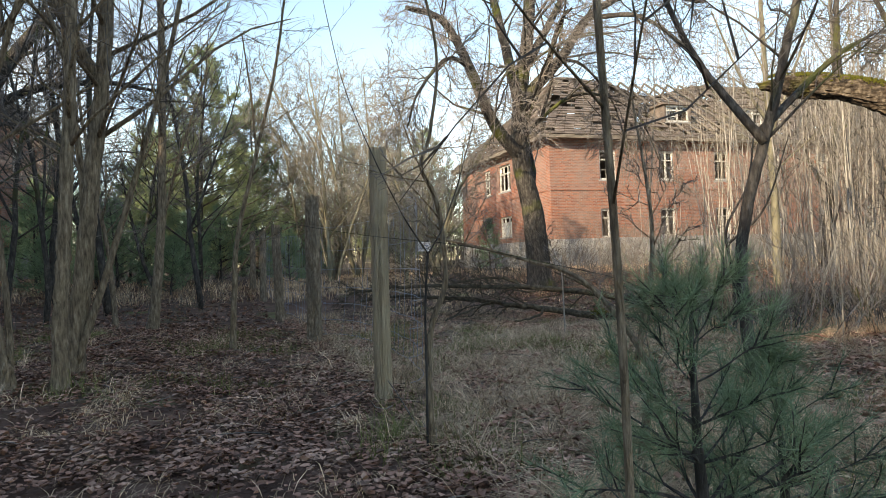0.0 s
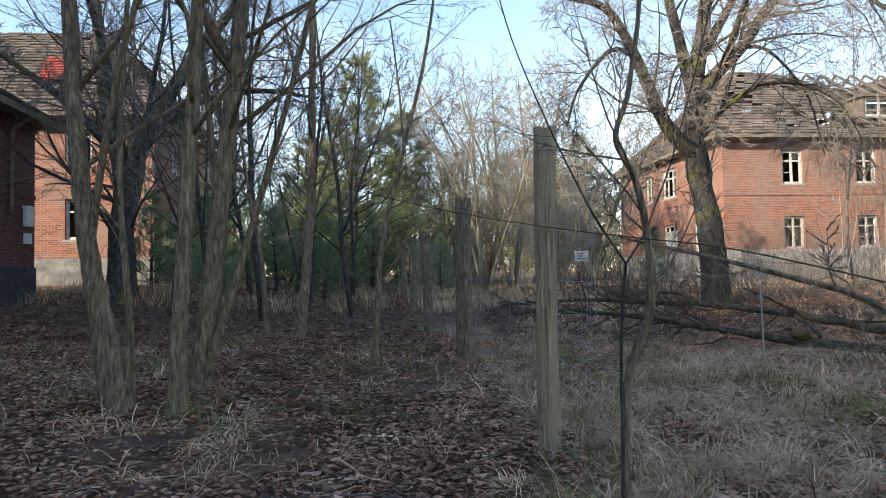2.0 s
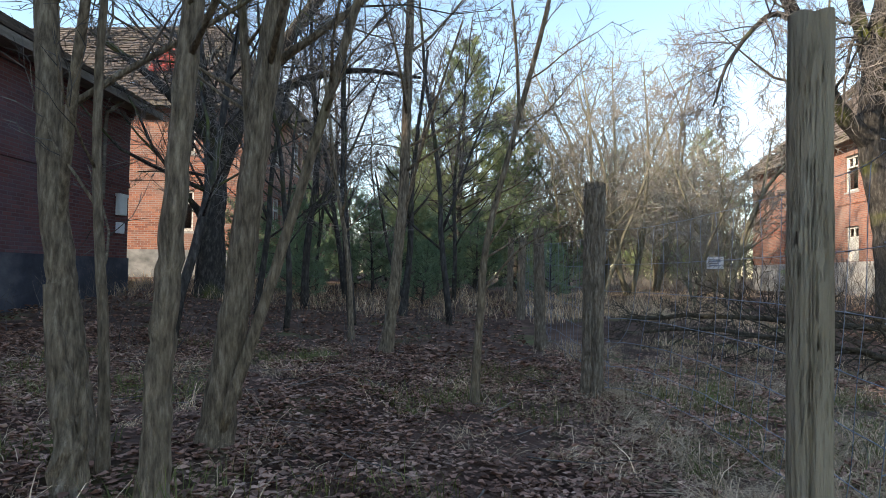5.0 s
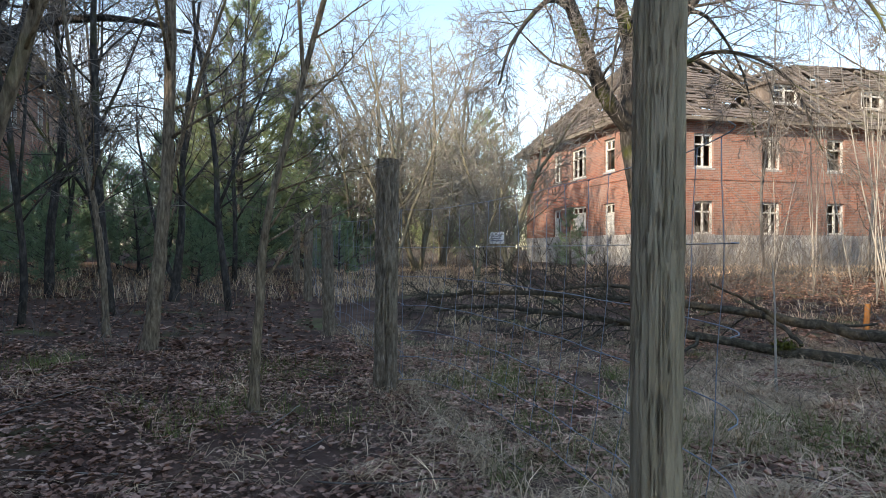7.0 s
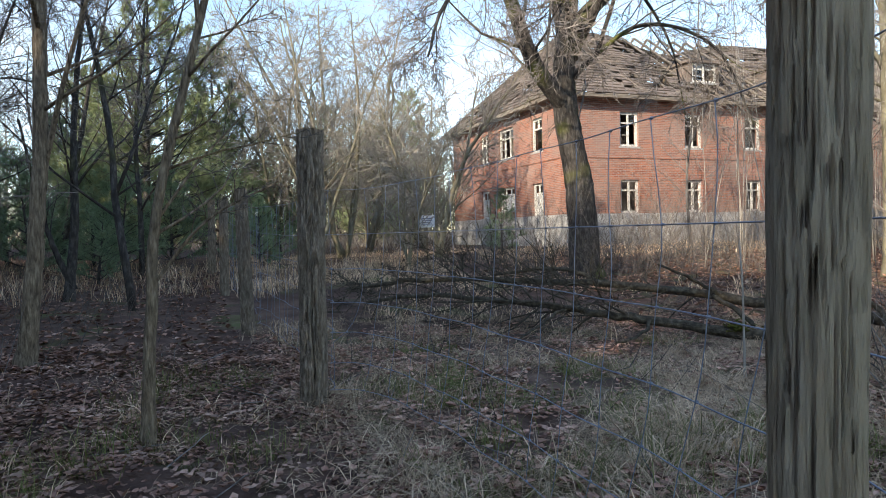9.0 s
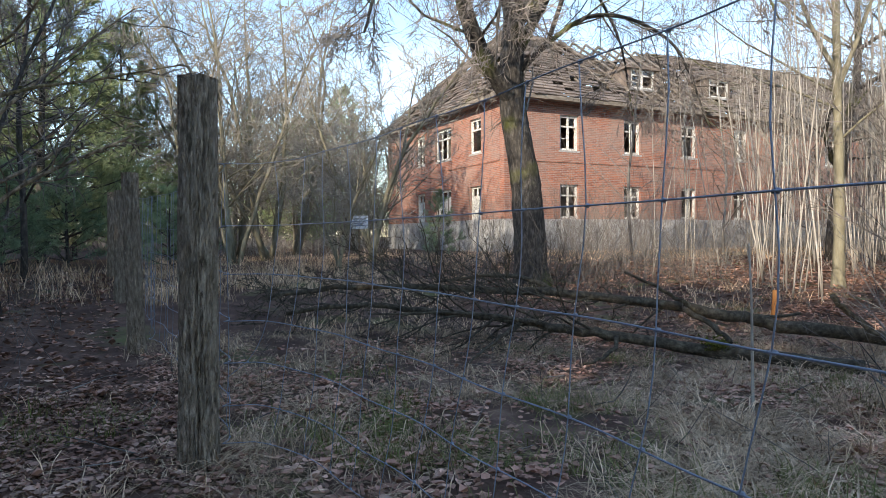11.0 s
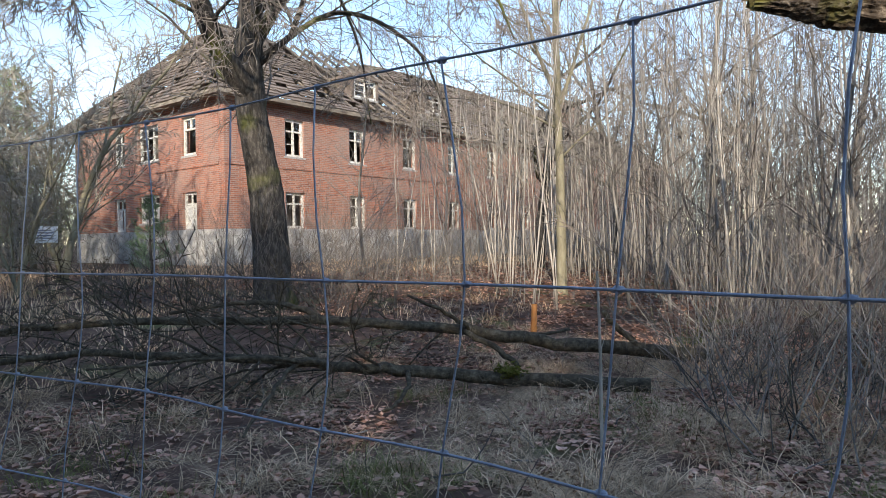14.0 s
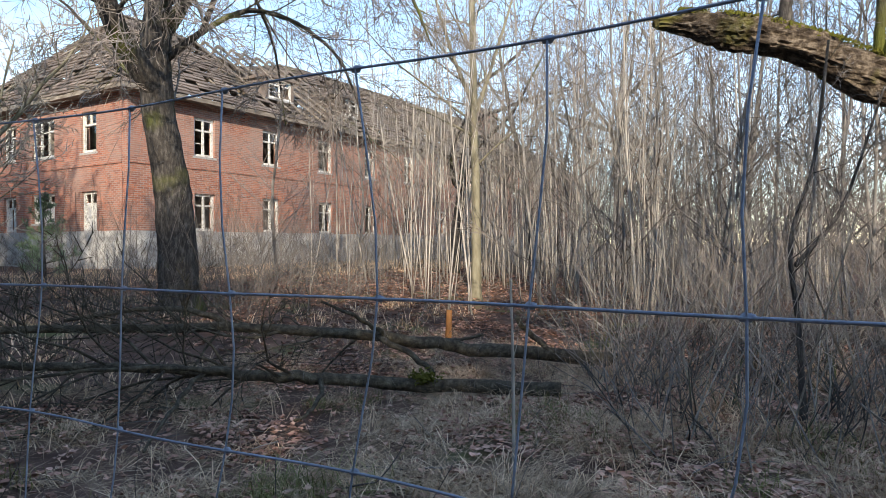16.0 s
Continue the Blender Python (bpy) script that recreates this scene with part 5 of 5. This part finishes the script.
tagged(tubes("far_branches", polys, 3, M_TWIG_PALE), "bare crowns of the distant wood", "trees", kind="stuff")


# ---- ground cover ----
def blades(name, label, n, area, length, width, mat, seed, keep, flop, clump=26, spread=0.10, comb=0.78):
    """Grass in tussocks; each blade rises, bends and lies over."""
    rng = np.random.default_rng(seed)
    x0, y0, x1, y1 = area
    pts = []
    while len(pts) < n:
        x, y = rng.uniform(x0, x1), rng.uniform(y0, y1)
        if keep(x, y, rng):
            pts.append((x, y))
    pts = np.array(pts)
    cz = np.array([terrain(x, y) + 0.05 * noise.noise(Vector((x * 0.7, y * 0.7, 3))) + 0.055 * noise.noise(Vector((x * 2.3, y * 2.3, 9))) for x, y in pts]) - 0.03
    size = rng.uniform(0.5, 1.3, n)
    lean = rng.uniform(0, 2 * np.pi, n)
    N = n * clump
    idx = np.repeat(np.arange(n), clump)
    off = rng.normal(0, spread, (N, 2)) * size[idx, None]
    base = np.column_stack([pts[idx] + off, cz[idx]])
    az = np.where(rng.random(N) < comb, lean[idx] + rng.normal(0, 0.55, N), rng.uniform(0, 2 * np.pi, N))
    ln = length * size[idx] * rng.uniform(0.45, 1.25, N)
    bend = flop * rng.uniform(0.4, 1.3, N)
    dirx, diry = np.cos(az), np.sin(az)
    e0, e1, e2 = np.clip(0.48 * bend, 0, 1.5), np.clip(0.85 * bend, 0, 1.62), np.clip(1.3 * bend, 0, 1.9)
    p = [base]
    for e, q in ((e0, 0.34), (e1, 0.33), (e2, 0.33)):
        step = np.column_stack([np.sin(e) * dirx, np.sin(e) * diry, np.cos(e)]) * (ln * q)[:, None]
        nxt = p[-1] + step
        nxt[:, 2] = np.maximum(nxt[:, 2], base[:, 2] + 0.012)
        p.append(nxt)
    side = np.column_stack([-diry, dirx, np.zeros(N)]) * (width * rng.uniform(0.6, 1.3, N))[:, None]
    V = np.stack([p[0] - side, p[0] + side, p[1] - side, p[1] + side, p[2] - side * 0.7, p[2] + side * 0.7, p[3]], 1).reshape(-1, 3)
    k = np.arange(N) * 7
    Q = np.concatenate([np.column_stack([k, k + 1, k + 3, k + 2]), np.column_stack([k + 2, k + 3, k + 5, k + 4])])
    T = np.column_stack([k + 4, k + 5, k + 6])
    me = bpy.data.meshes.new(name)
    me.from_pydata(V.tolist(), [], Q.tolist() + T.tolist())
    me.materials.append(mat)
    return tagged(new(name, me), label, "grass", kind="stuff")


def leaves(name, label, n, area, size, mat, seed, keep):
    rng = np.random.default_rng(seed)
    x0, y0, x1, y1 = area
    pts = []
    while len(pts) < n:
        x, y = rng.uniform(x0, x1), rng.uniform(y0, y1)
        if keep(x, y, rng):
            pts.append((x, y, terrain(x, y) + 0.05 * noise.noise(Vector((x * 0.7, y * 0.7, 3))) + 0.055 * noise.noise(Vector((x * 2.3, y * 2.3, 9))) - 0.01))
    c = np.array(pts)
    a = rng.uniform(0, 2 * np.pi, n)
    s_ = size * rng.uniform(0.55, 1.35, n)
    tx, ty = rng.normal(0, 0.35, n), rng.normal(0, 0.35, n)
    up = rng.uniform(0.0, 0.05, n)
    out = []
    for ux, uy, curl in ((-1, 0, 0.15), (-0.35, -0.55, 0.35), (0.45, -0.5, 0.4), (1, 0, 0.2), (0.4, 0.55, 0.45), (-0.4, 0.5, 0.3), (0, 0, 0)):
        lx, ly = ux * s_, uy * s_
        wx, wy = lx * np.cos(a) - ly * np.sin(a), lx * np.sin(a) + ly * np.cos(a)
        out.append(np.column_stack([c[:, 0] + wx, c[:, 1] + wy, c[:, 2] + up + np.abs(lx * tx + ly * ty) + curl * s_ * rng.uniform(0, 0.9, n)]))
    V = np.stack(out, 1).reshape(-1, 3)
    k = np.arange(n) * 7
    F = np.concatenate([np.column_stack([k + 6, k + i, k + (i + 1) % 6]) for i in range(6)])
    me = bpy.data.meshes.new(name)
    me.from_pydata(V.tolist(), [], F.tolist())
    me.materials.append(mat)
    return tagged(new(name, me), label, "leaves", kind="stuff")


def patch(x, y, s_, seed):
    return noise.noise(Vector((x * s_, y * s_, seed)))


right_near = lambda x, y, r: x > 2.9 and (r.random() < 0.35 or y > 12.0 - 0.55 * x or x < 5.5) and patch(x, y, 1.5, 4) > r.uniform(-0.05, 0.22) and r.random() < 1.2 - 0.06 * y
blades("dry_grass", "pale matted dry grass in tussocks", 3000, (2.9, 1.5, 12.5, 15.5), 0.42, 0.0027, M_GRASS, 901, right_near, 3.1, 28, 0.13)
blades("dry_grass", "arching tussocks of long straw grass", 1050, (3.1, 2.6, 12.0, 13.5), 0.45, 0.0027, M_GRASS, 907, lambda x, y, r: patch(x, y, 0.9, 41) > -0.12 and y < 5.6 + 0.75 * x, 3.0, 76, 0.06, 0.5)
blades("dry_grass", "small straw tussocks in the leaf litter", 90, (-3.0, 1.5, 3.0, 12), 0.34, 0.0024, M_GRASS, 908, lambda x, y, r: patch(x, y, 0.8, 43) > 0.0, 2.9, 60, 0.06, 0.4)
blades("green_grass", "green winter grass beside the fence", 110, (3.2, 7.6, 6.2, 11.5), 0.26, 0.0024, M_GRASS_GREEN, 909, lambda x, y, r: patch(x, y, 0.9, 47) > -0.1, 1.7, 40, 0.08, 0.4)
leaves("leaf_litter", "dark leaves below the tangled brush", 11000, (5.5, 3.5, 14, 11), 0.038, M_LEAF, 914, lambda x, y, r: y < 5.6 + 0.55 * x)
blades("dry_grass", "sparse dry grass among leaf litter", 750, (-3.5, 1.0, 3.0, 13), 0.22, 0.0022, M_GRASS, 902, lambda x, y, r: patch(x, y, 1.1, 11) > 0.0, 2.2, 16, 0.11)
blades("green_grass", "green winter grass tufts", 620, (-3.0, 1.5, 9.0, 13), 0.22, 0.0022, M_GRASS_GREEN, 903, lambda x, y, r: patch(x, y, 0.8, 17) > 0.22, 1.0, 26, 0.08)
blades("dry_grass", "tall straw grass in sunlit patches", 800, (3.0, 14.5, 32, 29.5), 0.36, 0.0045, M_GRASS, 904, lambda x, y, r: (patch(x, y, 0.35, 5) > 0.0 and x < 15) or y > 23, 1.5, 18, 0.2)
blades("dry_grass", "yellow grass strip below the pines", 420, (-9, 18.5, 8, 25), 0.4, 0.006, M_GRASS, 905, lambda x, y, r: True, 0.8, 16, 0.2)
blades("dry_grass", "long dry grass caught along the fence line", 50, (2.9, 5.5, 3.6, 14), 0.42, 0.0018, M_GRASS, 906, lambda x, y, r: True, 2.0, 34, 0.08)
leaves("leaf_litter", "fallen brown leaves on dark soil", 62000, (-5, 0.8, 3.2, 14), 0.029, M_LEAF, 911, lambda x, y, r: r.random() < 0.35 + 0.65 * (patch(x, y, 0.7, 23) > -0.1))
leaves("leaf_litter", "fallen brown leaves on the grass", 26000, (2.8, 1.0, 14, 14.5), 0.034, M_LEAF, 912, lambda x, y, r: r.random() < 0.2 + 0.8 * (patch(x, y, 0.6, 29) > 0.05))
leaves("leaf_litter", "russet leaves beneath saplings and pines", 15000, (-7, 12.5, 27, 24), 0.055, M_LEAF, 913, lambda x, y, r: x < 2.6 or x > 9)
# thin sticks on the soil
rng = random.Random(950)
sticks = []
for i in range(260):
    x, y = rng.uniform(-3.5, 11), rng.uniform(2.0, 14)
    a = rng.uniform(0, 6.28)
    ln = rng.uniform(0.2, 0.9)
    q = shoot(rng, on_ground(x, y, rng.uniform(0.01, 0.05)), Vector((math.cos(a), math.sin(a), rng.uniform(0, 0.12))), ln, rng.uniform(0.003, 0.008), 5, 0.12, -0.01, 0.4)
    for p in q[0]:
        p.z = max(p.z, terrain(p.x, p.y) + 0.006)
    sticks.append(q)
tagged(tubes("sticks", sticks, 4, M_TWIG), "thin fallen sticks on soil and grass", "sticks", kind="stuff")
